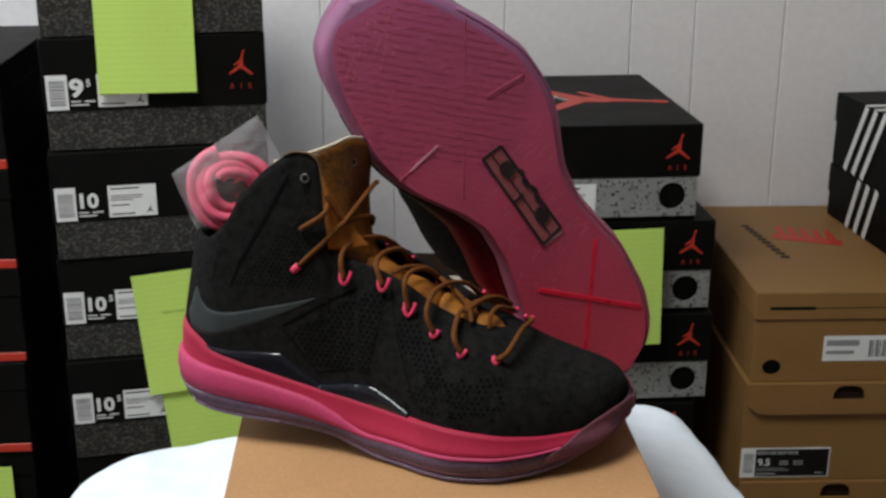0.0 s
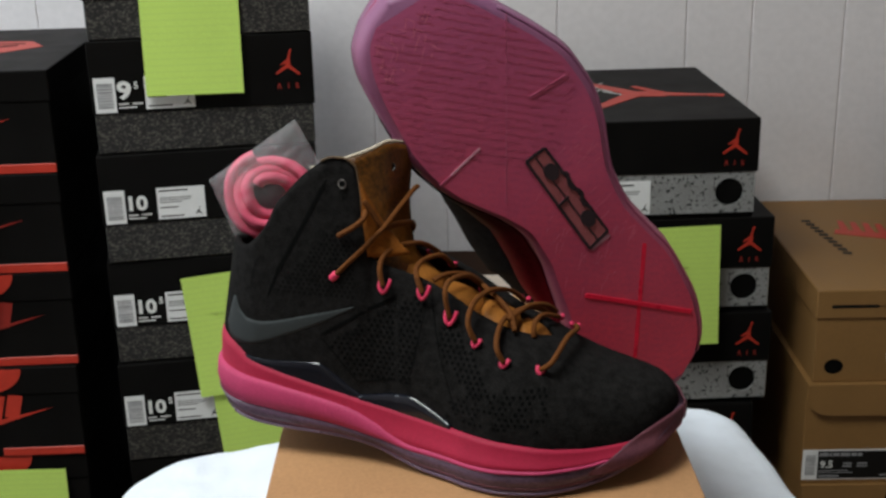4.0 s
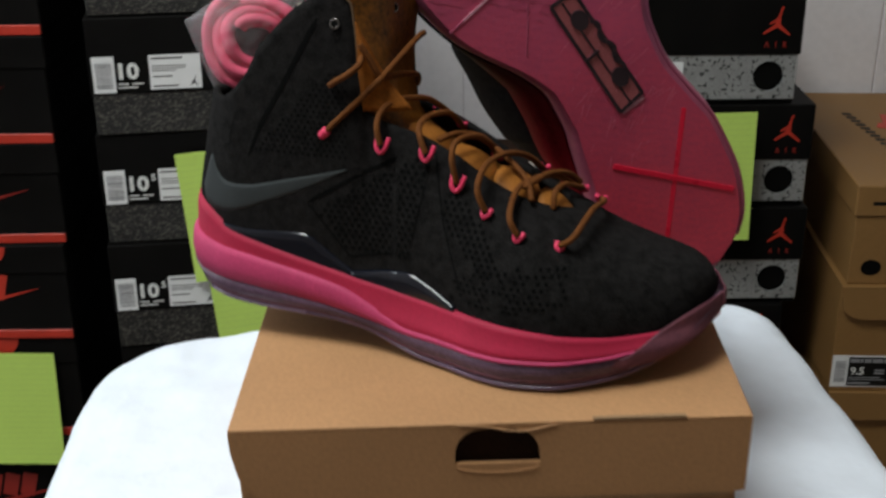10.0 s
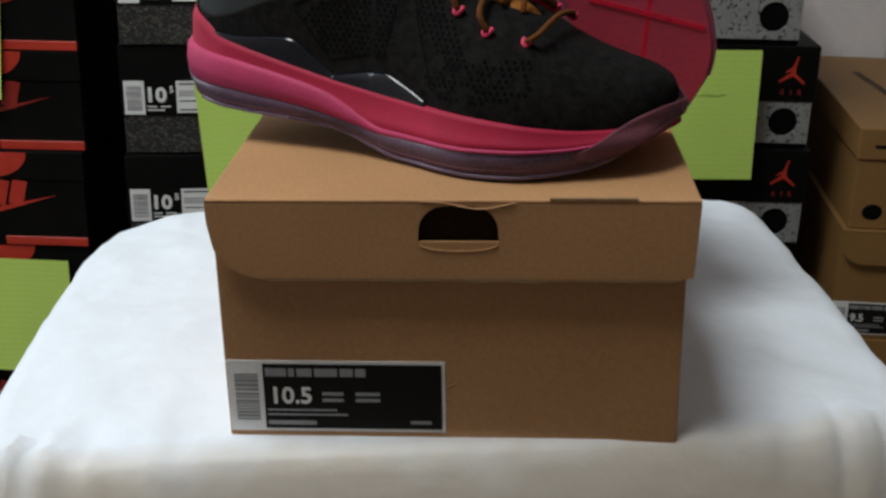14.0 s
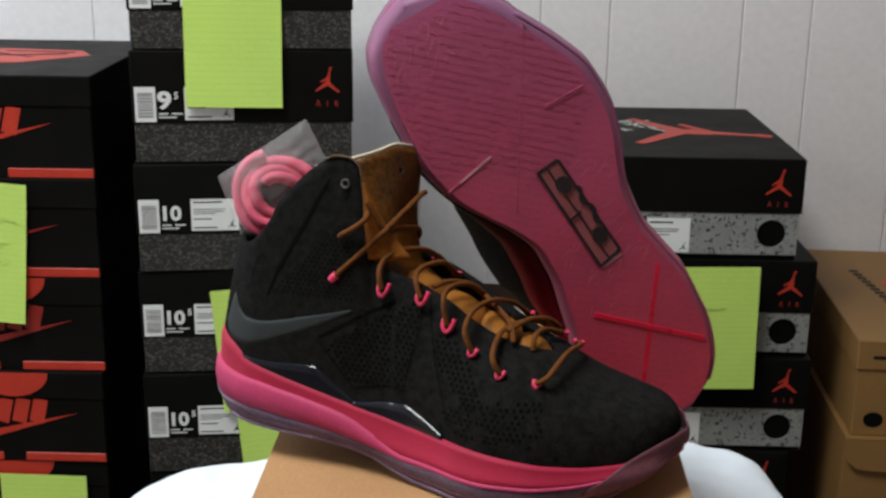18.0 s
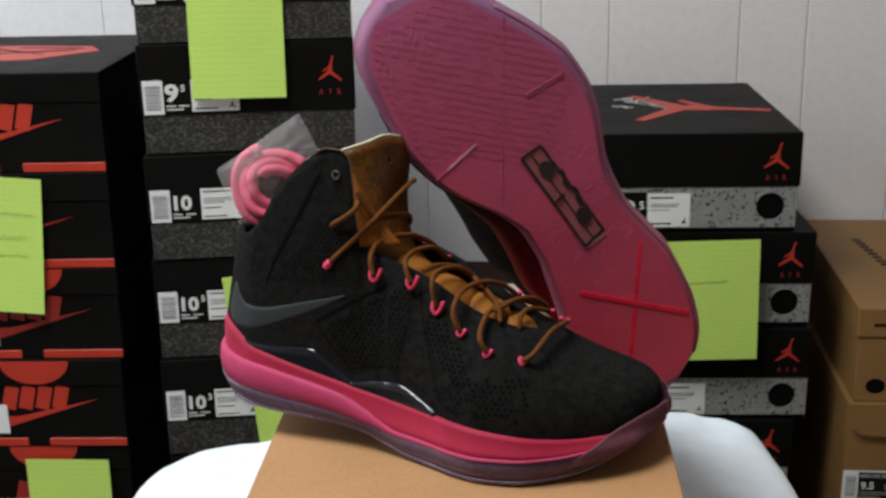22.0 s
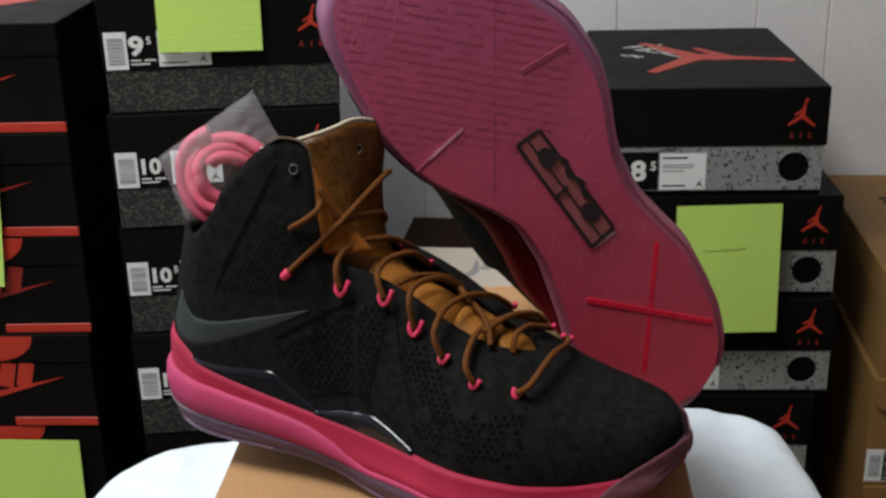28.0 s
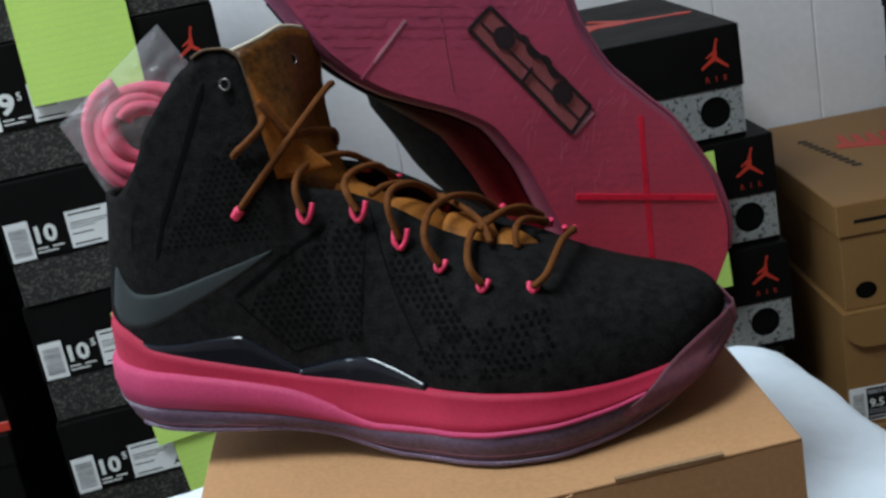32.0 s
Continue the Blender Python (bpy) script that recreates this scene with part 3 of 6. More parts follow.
        part("size_number", letters(size, 0.0145), M_WTEXT, t, "white size number", pose(sx + 0.0235, 0.0072, sz + 0.0185))
        rows = [(0.022, 0.034, 0.0355, 0.0405), (0.0352, 0.0385, 0.0355, 0.0405), (0.040, 0.0485, 0.0355, 0.0405), (0.050, 0.063, 0.0355, 0.0405), (0.0645, 0.072, 0.0355, 0.0405), (0.0732, 0.079, 0.0355, 0.0405), (0.054, 0.066, 0.0235, 0.0255), (0.054, 0.066, 0.0195, 0.0215), (0.073, 0.087, 0.0235, 0.0255), (0.073, 0.087, 0.0195, 0.0215),
                (0.022, 0.062, 0.0135, 0.0145), (0.022, 0.068, 0.0105, 0.0115), (0.022, 0.050, 0.0045, 0.0070), (0.104, 0.116, 0.0055, 0.0075)]
        part("small_print", bars([(sx + a, sx + b, sz + c, sz + e) for a, b, c, e in rows], 0.0002, 0.0073), M_GREYINK, st, "unreadable pale small print")
    return t


# the shoe box that carries the shoes, tilted slightly on the cushion
HERO = pose(0.0022, 0.585, 0.4695, 0, -2.1, 4.1)
flap_box(HERO, "plain brown kraft shoe box on the cushion with black size sticker", 0.262, 0.365, 0.1495, 0.0455, M_KRAFT, "10.5", 0.004)

# brown boxes beside the speckled stack
flap_box(pose(0.532, 1.462, 0.0, 0, 0, 2.5), "brown flip-top shoe box at the bottom of the stack", 0.27, 0.36, 0.150, 0.040, M_TAN, None, 0.0, plain=True)
flap_box(pose(0.530, 1.459, 0.1505, 0, 0, 2.5), "brown flip-top shoe box with black size sticker", 0.27, 0.36, 0.150, 0.045, M_TAN, "9.5", 0.005, plain=True)


def lidded_box(m):
    w, d, h = 0.250, 0.40, 0.130
    t = thing("shoe_box", m, "tan cardboard shoe box with lift-off lid and red mark", "shoe box")
    part("base", block(-w / 2 + 0.003, w / 2 - 0.003, 0.003, d - 0.003, 0.0, h - 0.003, 0.0012, 2), M_TAN, t)
    part("lid", block(-w / 2, w / 2, 0.0, d, h - 0.040, h, 0.002, 2), M_TAN, t, "lift-off tan lid")
    part("finger_hole", flat([(0.0125 * math.cos(a), 0.0105 * math.sin(a)) for a in np.linspace(0, 2 * math.pi, 20)[:-1]], 0.0003), M_BLACK_IN, t, "dark round finger hole", pose(-0.096, 0.003, 0.022))
    part("line_print", bars([(-0.105, -0.045, h - 0.0250, h - 0.0205), (-0.045, 0.12, h - 0.0232, h - 0.0222)], 0.0003, 0.0), M_INK, t, "small unreadable dark print")
    st = sticker(t, -0.028, 0.085, 0.030, 0.066, 0.003)
    part("small_print", bars([(-0.024, 0.020, 0.052, 0.060), (-0.024, 0.014, 0.040, 0.045)], 0.0002, 0.0023), M_GREYINK, st, "unreadable print")
    part("barcode", bars([(0.034 + 0.0031 * i, 0.0358 + 0.0031 * i - (i % 3) * 0.0006, 0.036, 0.060) for i in range(15)], 0.0002, 0.0023), M_INK, st, "black barcode lines")
    place = pose(0.008, 0.226, h, -90, 0, 0) @ pose(0, 0, 0, 0, 20, 0)
    for i in range(6):
        pr = bmesh.new()
        if i < 5:
            wedge(pr, -0.03 + 0.018 * i, 0.0, -0.042 + 0.018 * i, 0.052, 0.006, 0.004, 0.0004)
        else:
            wedge(pr, -0.045, -0.002, 0.055, -0.006, 0.011, 0.012, 0.0006)
        bmesh.ops.recalc_face_normals(pr, faces=pr.faces[:])
        part("red_stripe", pr, M_RED, t, "red stripe of a brand shape", place)
    for i in range(10):
        bm = bmesh.new()
        wedge(bm, -0.078 + 0.0165 * i, -0.006, -0.074 + 0.0165 * i, 0.006, 0.0052, 0.0052, 0.0004)
        bmesh.ops.recalc_face_normals(bm, faces=bm.faces[:])
        part("word_bar", bm, M_INK, t, "dark bar of an unreadable word", pose(-0.054, 0.215, h, -90, 0, 0) @ pose(0, 0, 0, 0, 83, 0))
    return t


lidded_box(pose(0.5235, 1.464, 0.3010, 0, 0, 2.5))


def striped_box(m, h, first, lean, over):
    """Black box, its long side to the left with three white stripes that run up it and over the lid."""
    w, d = 0.128, 0.31
    t = thing("shoe_box", m, "black shoe box with three white slanted stripes on the tan box", "shoe box", "black boxes with white stripes")
    part("base", block(0.002, w - 0.002, 0.002, d - 0.002, 0, h - 0.002, 0.001, 1), M_BLACK, t)
    part("lid", block(0, w, 0, d, h - 0.045, h, 0.0018, 2), M_BLACK, t)
    side = pose(0, d, 0, 0, 0, -90)
    for i in range(3):
        bm = bmesh.new()
        a = first + 0.0290 * i
        wedge(bm, a, 0.002, a + lean, h - 0.0015, 0.0054, 0.0054, 0.0005)
        bmesh.ops.recalc_face_normals(bm, faces=bm.faces[:])
        stripe = part("stripe", bm, M_WTEXT, t, "white stripe", side)
        if over:
            bm = block(0.0005, w - 0.03, d - a - lean - 0.0062, d - a - lean + 0.0062, h - 0.0002, h + 0.0005)
            part("stripe", bm, M_WTEXT, t, "white stripe over the lid")
    return t


STRIPED = pose(0.6300, 1.5150, 0.4316, 0, 0, 7.4)
striped_box(STRIPED, 0.0830, 0.0780, 0.029, False)
striped_box(STRIPED @ pose(0, 0.0, 0.0835), 0.1115, 0.0520, 0.0545, True)

# pale box and dark boxes seen between the shoes, against the wall
def pale_box(m):
    w, d, h = 0.30, 0.24, 0.135
    t = thing("shoe_box", m, "cream shoe box with a small dark tick on its lid", "shoe box")
    part("base", block(-w / 2 + 0.002, w / 2 - 0.002, 0.002, d - 0.002, 0, h - 0.002, 0.001, 1), M_CREAMCARD, t)
    part("lid", block(-w / 2, w / 2, 0, d, h - 0.04, h, 0.0018, 2), M_CREAMCARD, t)
    part("tick_shape", flat([(-0.028, 0.004), (-0.020, -0.006), (-0.004, -0.006), (0.034, 0.014), (-0.008, 0.003), (-0.020, 0.006), (-0.026, 0.016)], 0.0004), M_GREYINK, t, "dark tapered tick", pose(-0.022, 0.168, h, -90, 0, 0) @ pose(0, 0, 0, 0, -70, 0))
    for i in range(5):
        part("word_bar", bars([(-0.02 + 0.009 * i, -0.014 + 0.009 * i, 0.0, 0.012)], 0.0003, 0.0), M_GREYINK, t, "grey bar of an unreadable word", pose(0.0, 0.185, h, -90, 0, 0) @ pose(0, 0, 0, 0, -70, 0))
    return t


def plain_box(m, label, w, d, h, material):
    t = thing("shoe_box", m, label, "shoe box")
    part("base", block(-w / 2 + 0.002, w / 2 - 0.002, 0.002, d - 0.002, 0, h - 0.002, 0.001, 1), material, t)
    part("lid", block(-w / 2, w / 2, 0, d, h - 0.04, h, 0.0018, 2), material, t)
    return t


for i in range(3):
    plain_box(pose(-0.060, 1.285, 0.098 * i, 0, 0, 1), "plain cream shoe box under the top one", 0.30, 0.24, 0.0975, M_CREAMCARD)
pale_box(pose(-0.060, 1.285, 0.294, 0, 0, 1))
for i in range(3):
    plain_box(pose(-0.092, 1.555, 0.1175 * i, 0, 0, 0), "plain dark brown shoe box against the wall", 0.272, 0.295, 0.117, M_HOLEIN)


# ---- cushion and cloth ----
CUSHION = pose(-0.040, 0.790, 0.0, 0, 0, 9.5)
CUSH_X, CUSH_Y = 0.300, 0.226
LEAN = 0.0366


def rounded(u, v, sx, sy):
    """A place on a square pad with rounded corners, and how near the rim it lies."""
    k = max(abs(u), abs(v))
    q = (abs(u) ** 8 + abs(v) ** 8) ** (1 / 8)
    f = k / q if q > 1e-6 else 1.0
    return u * sx * f * (1.06 if u > 0 else 1.0), v * sy * f, k


def droop(u, v):
    """How far the soft far corners hang below the pad."""
    side = max(0.0, (abs(u) - 0.35) / 0.65)
    return (0.012 if u < 0 else 0.006) * side ** 1.3 * max(0.0, min(1.0, (v + 0.3) / 1.1))


def under_box(x, y):
    """0 beneath the shoe box, rising to 1 a hand's width away from it."""
    away = math.hypot(max(0.0, abs(x - 0.0245) - 0.148), max(0.0, abs(y + 0.0295) - 0.192))
    return min(1.0, away / 0.05)


def gathers(x, y, v):
    """Puckers of the front edge, running inwards."""
    front = max(0.0, min(1.0, (-0.72 - v) / 0.22))
    corner = 1 + 1.3 * max(0.0, min(1.0, (abs(x) - 0.16) / 0.1))
    return front * corner * (0.0052 * noise.noise(Vector((x * 46, y * 9, 9))) + 0.0038 * noise.noise(Vector((x * 105, y * 22, 2))))


def cushion():
    t = thing("ottoman", CUSHION, "square upholstered ottoman with cream satin cushion", "ottoman")
    bm = bmesh.new()
    n = 90
    part("base", block(-0.268, 0.268, -0.198, 0.198, 0.0, 0.34, 0.02, 3), M_CREAM, t, "cream fabric base", smooth=False)
    grid = {}
    for i in range(n + 1):
        for j in range(n + 1):
            u, v = 2 * i / n - 1, 2 * j / n - 1
            x, y, k = rounded(u, v, CUSH_X + 0.004, CUSH_Y + 0.012)
            drop = 0.090 * max(0.0, (k - 0.87) / 0.13) ** 1.7
            grid[i, j] = bm.verts.new((x, y, 0.4682 + LEAN * x - drop - droop(u, v) - 0.006 + 1.8 * gathers(x, y, v) * under_box(x, y)))
    for i in range(n):
        for j in range(n):
            bm.faces.new((grid[i, j], grid[i + 1, j], grid[i + 1, j + 1], grid[i, j + 1]))
    rim = [grid[i, 0] for i in range(n)] + [grid[n, j] for j in range(n)] + [grid[n - i, n] for i in range(n)] + [grid[0, n - j] for j in range(n)]
    low = [bm.verts.new((v.co.x * 0.955, v.co.y * 0.945, 0.335)) for v in rim]
    for i in range(len(rim)):
        j = (i + 1) % len(rim)
        bm.faces.new((rim[j], rim[i], low[i], low[j]))
    bm.faces.new(low[::-1])
    bmesh.ops.recalc_face_normals(bm, faces=bm.faces[:])
    part("cushion", bm, M_CREAM, t, "cream satin cushion with puckered rim", smooth=True)
    return t


cushion()


def cloth():
    """White cloth over the cushion, hanging on all sides, with light and shade painted cream along its front edge."""
    n = 130
    bm = bmesh.new()
    grid = {}
    for i in range(n + 1):
        for j in range(n + 1):
            u, v = 3.0 * (i / n) - 1.5, 2.75 * (j / n) - 1.25
            cu, cv = max(-1, min(1, u)), max(-1, min(1, v))
            x, y, k = rounded(cu, cv, CUSH_X + 0.006, CUSH_Y + 0.014)
            drop = 0.085 * max(0.0, (k - 0.87) / 0.13) ** 1.7
            over = math.hypot(max(0, abs(u) - 1), max(0, abs(v) - 1)) * CUSH_X
            wr = 0.0045 * noise.noise(Vector((x * 9, y * 9, 21))) + 0.0035 * noise.noise(Vector((x * 26, y * 22, 33))) + 0.0014 * noise.noise(Vector((x * 70, y * 50, 3)))
            wr += 1.8 * gathers(x, y, v)
            fold = 0.010 * noise.noise(Vector((x * 16, y * 16, 40))) * min(1, over / 0.05)
            nx, ny = (x, y) if over else (0, 0)
            ln = math.hypot(nx, ny) or 1
            grow = 0.003 + over * 0.40 + fold
            x2, y2 = x + nx / ln * grow, y + ny / ln * grow
            grid[i, j] = bm.verts.new((x2, y2, 0.4706 + LEAN * x - drop - droop(cu, cv) - over * 0.97 + wr * under_box(x, y)))
    for i in range(n):
        for j in range(n):
            bm.faces.new((grid[i, j], grid[i + 1, j], grid[i + 1, j + 1], grid[i, j + 1]))
    bmesh.ops.recalc_face_normals(bm, faces=bm.faces[:])
    ob = link_mesh("cloth", bm, M_CLOTH, True)
    ob.matrix_basis = CUSHION
    sol = ob.modifiers.new("thickness", "SOLIDIFY")
    sol.thickness, sol.offset = 0.0008, 1
    return tagged(ob, "white wrinkled cloth, front hem tinted cream for shade, over the ottoman", "cloth")


cloth()


# ---- notes ----
def paper_note(m, w, h, label, curl=0.006, seed=1, lines=()):
    """A ruled note hung by its upper edge, slightly curled."""
    rnd = random.Random(seed)
    t = thing("paper_note", m, label, "note", "lime notes")
    bm = bmesh.new()
    nx, nz = 8, 12
    g = {}
    for i in range(nx + 1):
        for j in range(nz + 1):
            a, b = i / nx, j / nz
            x, z_ = (a - 0.5) * w, -b * h
            y = -0.0012 - curl * b ** 2.2 - 0.35 * curl * max(0, a - 0.6) * b * 2 - 0.0008 * math.sin(a * 3.1) * b
            g[i, j] = bm.verts.new((x, y, z_))
    for i in range(nx):
        for j in range(nz):
            bm.faces.new((g[i, j], g[i, j + 1], g[i + 1, j + 1], g[i + 1, j]))
    sheet = part("sheet", bm, M_NOTE, t)
    sol = sheet.modifiers.new("thickness", "SOLIDIFY")
    sol.thickness = 0.0002
    for x, z_, ln in lines:
        bmw = bmesh.new()
        px = x
        while px < x + ln:
            b = -z_ / h
            y = -0.0022 - curl * b ** 2.2
            wedge(bmw, px, z_ + rnd.uniform(-0.002, 0.002), px + rnd.uniform(0.003, 0.007), z_ + rnd.uniform(-0.003, 0.003), 0.0003, 0.0003, 0.0003, y)
            px += rnd.uniform(0.003, 0.006)
        part("writing", bmw, M_PENCIL, t, "faint unreadable pencil writing")
    return t


paper_note(LEFT @ pose(0.1215, -0.0025, 0.884, 0, 0.6, 0), 0.109, 0.163, "lime green ruled paper note on the black box stack", 0.004, 1, ((-0.03, -0.035, 0.05),))
paper_note(LEFT @ pose(0.141, -0.0035, 0.504, 0, -4.5, 0), 0.118, 0.155, "lime green ruled paper note on the black box stack", 0.006, 2, ((-0.03, -0.05, 0.05),))
paper_note(LEFT @ pose(0.164, -0.0045, 0.386, 0, -5, 0), 0.118, 0.150, "lime green ruled paper note low on the black box stack", 0.005, 3)
paper_note(pose(-0.512, 1.3055, 0, 0, 0, 6) @ pose(-0.140, -0.003, 0.632, 0, 4.5, 0), 0.118, 0.170, "lime green ruled paper note on the red-rimmed boxes", 0.005, 4, ((-0.025, -0.045, 0.07), (-0.045, -0.075, 0.08), (-0.025, -0.098, 0.06)))
paper_note(pose(-0.512, 1.3055, 0, 0, 0, 6) @ pose(-0.092, -0.003, 0.256, 0, 1, 0), 0.108, 0.150, "lime green ruled paper note low on the red-rimmed boxes", 0.006, 5)
paper_note(pose(0.211, 1.452, 0.519, 0, -1.2, RY), 0.121, 0.161, "lime green ruled paper note on the speckled boxes", 0.002, 6, ((-0.03, -0.055, 0.05),))


# ---- shoes ----
M_SUEDE = mat("black_suede", (0.0134, 0.0124, 0.0122), 0.95, 210, 0.34, 1000, 0.8, spec=0.05)
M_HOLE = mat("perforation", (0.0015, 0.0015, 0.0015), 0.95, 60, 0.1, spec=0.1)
M_TICKG = mat("grey_tick", (0.0155, 0.0205, 0.0215), 0.8, 60, 0.15, 900, 0.2)
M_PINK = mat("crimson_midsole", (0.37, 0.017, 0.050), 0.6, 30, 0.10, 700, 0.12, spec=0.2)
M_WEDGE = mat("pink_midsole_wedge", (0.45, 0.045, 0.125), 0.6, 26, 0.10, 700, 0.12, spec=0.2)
M_PLATE = mat("glossy_black_plate", (0.004, 0.005, 0.010), 0.17, 30, 0.1, 300, 0.03, coat=0.35, spec=0.35)
M_TONGUE = mat("brown_leather", (0.135, 0.048, 0.006), 0.34, 46, 0.35, 420, 0.6, spec=0.3, second=(0.036, 0.013, 0.002))
M_FACING = mat("tan_suede_facing", (0.27, 0.088, 0.013), 0.85, 90, 0.20, 700, 0.6, spec=0.15)
M_PIPING = mat("tan_piping", (0.105, 0.058, 0.024), 0.7, 90, 0.15)
M_OCHRE = mat("ochre_leather", (0.30, 0.110, 0.018), 0.55, 60, 0.14, 800, 0.35, spec=0.22)
M_LACE = mat("brown_lace", (0.135, 0.043, 0.007), 0.8, 300, 0.2, 1600, 0.6, spec=0.2)
M_BEAD = mat("neon_pink_loop", (0.72, 0.035, 0.11), 0.5, 80, 0.08)
M_ARCHSHADE = mat("shaded_red_sidewall", (0.20, 0.006, 0.013), 0.6, 40, 0.15, 400, 0.1, spec=0.04)
M_METAL = mat("eyelet_metal", (0.17, 0.155, 0.145), 0.3, 60, 0.1, metal=1.0)
M_LINING = mat("cream_lining", (0.55, 0.47, 0.36), 0.85, 60, 0.1)
M_PINKLACE = mat("pink_flat_lace", (0.64, 0.078, 0.150), 0.8, 120, 0.12, 1200, 0.5)
M_SOLERED = mat("sole_groove_red", (0.78, 0.012, 0.050), 0.3, 60, 0.1)
M_SOLEINK = mat("sole_dark_mark", (0.028, 0.016, 0.022), 0.35, 60, 0.2)


def rubber(name, colour, second, clear, rough, coat=0.15):
    """Clear tinted rubber with a herringbone relief."""
    m = mat(name, colour, rough, 34, 0.1, 500, 0.1, coat=coat, second=second)
    t, b = nodes_of(m)
    N, L = t.nodes.new, t.links.new
    b.inputs["Transmission Weight"].default_value = clear
    b.inputs["IOR"].default_value = 1.35
    return m


M_RIM = rubber("lilac_clear_rubber", (0.155, 0.088, 0.145), (0.065, 0.038, 0.058), 0.35, 0.34)
M_CAP = rubber("smoky_clear_rubber", (0.155, 0.052, 0.068), (0.10, 0.036, 0.052), 0.12, 0.5, 0.0)
M_CAP.node_tree.nodes["Principled BSDF"].inputs["Specular IOR Level"].default_value = 0.3
M_LIPSHINE = rubber("lilac_rubber_highlight", (0.21, 0.135, 0.21), (0.11, 0.07, 0.11), 0.3, 0.25)
M_SOLE = rubber("berry_clear_rubber", (0.57, 0.054, 0.088), (0.46, 0.050, 0.092), 0.0, 0.36, 0.25)


def tread_relief():
    t, b = nodes_of(M_SOLE)
    N, L = t.nodes.new, t.links.new
    tc = N("ShaderNodeTexCoord")
    waves = []
    for turn in (24, -12):
        mp, w = N("ShaderNodeMapping"), N("ShaderNodeTexWave")
        mp.inputs["Rotation"].default_value = (0, radians(turn), 0)
        w.inputs["Scale"].default_value, w.inputs["Distortion"].default_value, w.inputs["Detail"].default_value = 62, 7.0, 3
        w.inputs["Detail Scale"].default_value = 0.6
        w.bands_direction = "Z"
        L(tc.outputs["Object"], mp.inputs[0])
        L(mp.outputs[0], w.inputs["Vector"])
        waves.append(w)
    add = N("ShaderNodeMath")
    add.operation = "MULTIPLY"
    L(waves[0].outputs["Fac"], add.inputs[0])
    L(waves[1].outputs["Fac"], add.inputs[1])
    bp = N("ShaderNodeBump")
    bp.inputs["Strength"].default_value, bp.inputs["Distance"].default_value = 0.08, 0.0006
    L(add.outputs[0], bp.inputs["Height"])
    L(b.inputs["Normal"].links[0].from_socket, bp.inputs["Normal"])
    L(bp.outputs[0], b.inputs["Normal"])
    mix = N("ShaderNodeMix")
    mix.data_type = "RGBA"
    L(b.inputs["Base Color"].links[0].from_socket, mix.inputs["A"])
    mix.inputs["B"].default_value = (0.20, 0.030, 0.075, 1)
    sc = N("ShaderNodeMath")
    sc.operation = "MULTIPLY"
    sc.inputs[1].default_value = 0.14
    L(add.outputs[0], sc.inputs[0])
    L(sc.outputs[0], mix.inputs["Factor"])
    L(mix.outputs["Result"], b.inputs["Base Color"])


tread_relief()


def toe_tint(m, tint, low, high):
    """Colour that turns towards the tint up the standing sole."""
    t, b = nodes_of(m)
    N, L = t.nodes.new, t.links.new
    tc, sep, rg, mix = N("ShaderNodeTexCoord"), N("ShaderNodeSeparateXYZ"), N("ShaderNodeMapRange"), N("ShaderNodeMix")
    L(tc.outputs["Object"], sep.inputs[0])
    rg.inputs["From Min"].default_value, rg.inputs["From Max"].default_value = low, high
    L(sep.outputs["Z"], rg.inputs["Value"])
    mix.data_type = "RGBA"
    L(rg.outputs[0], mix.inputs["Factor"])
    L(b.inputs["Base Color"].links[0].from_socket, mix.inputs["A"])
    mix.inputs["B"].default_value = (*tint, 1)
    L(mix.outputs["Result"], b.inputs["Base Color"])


toe_tint(M_SOLE, (0.35, 0.088, 0.205), 0.67, 0.97)
M_RIMTWO = rubber("rosy_clear_rubber", (0.40, 0.082, 0.140), (0.31, 0.070, 0.128), 0.12, 0.5, 0.0)
# red fading to black paints the glow and shade under the instep
toe_tint(M_ARCHSHADE, (0.006, 0.003, 0.003), 0.690, 0.765)
toe_tint(M_RIMTWO, (0.22, 0.105, 0.215), 0.72, 0.95)


def curve(*pairs):
    """A smooth function through (place, value) pairs."""
    xs = np.array([p[0] for p in pairs], float)
    ys = np.array([p[1] for p in pairs], float)
    d = np.diff(ys) / np.diff(xs)
    tan = np.concatenate(([d[0]], np.where(d[:-1] * d[1:] > 0, 2 * d[:-1] * d[1:] / (d[:-1] + d[1:] + 1e-12), 0.0), [d[-1]]))

    def f(x):
        x = min(max(x, xs[0]), xs[-1])
        i = min(int(np.searchsorted(xs, x, side="right")) - 1, len(d) - 1)
        h = xs[i + 1] - xs[i]
        s = (x - xs[i]) / h
        return float(ys[i] * (1 + 2 * s) * (1 - s) ** 2 + tan[i] * h * s * (1 - s) ** 2 + ys[i + 1] * s * s * (3 - 2 * s) + tan[i + 1] * h * s * s * (s - 1))
    return f


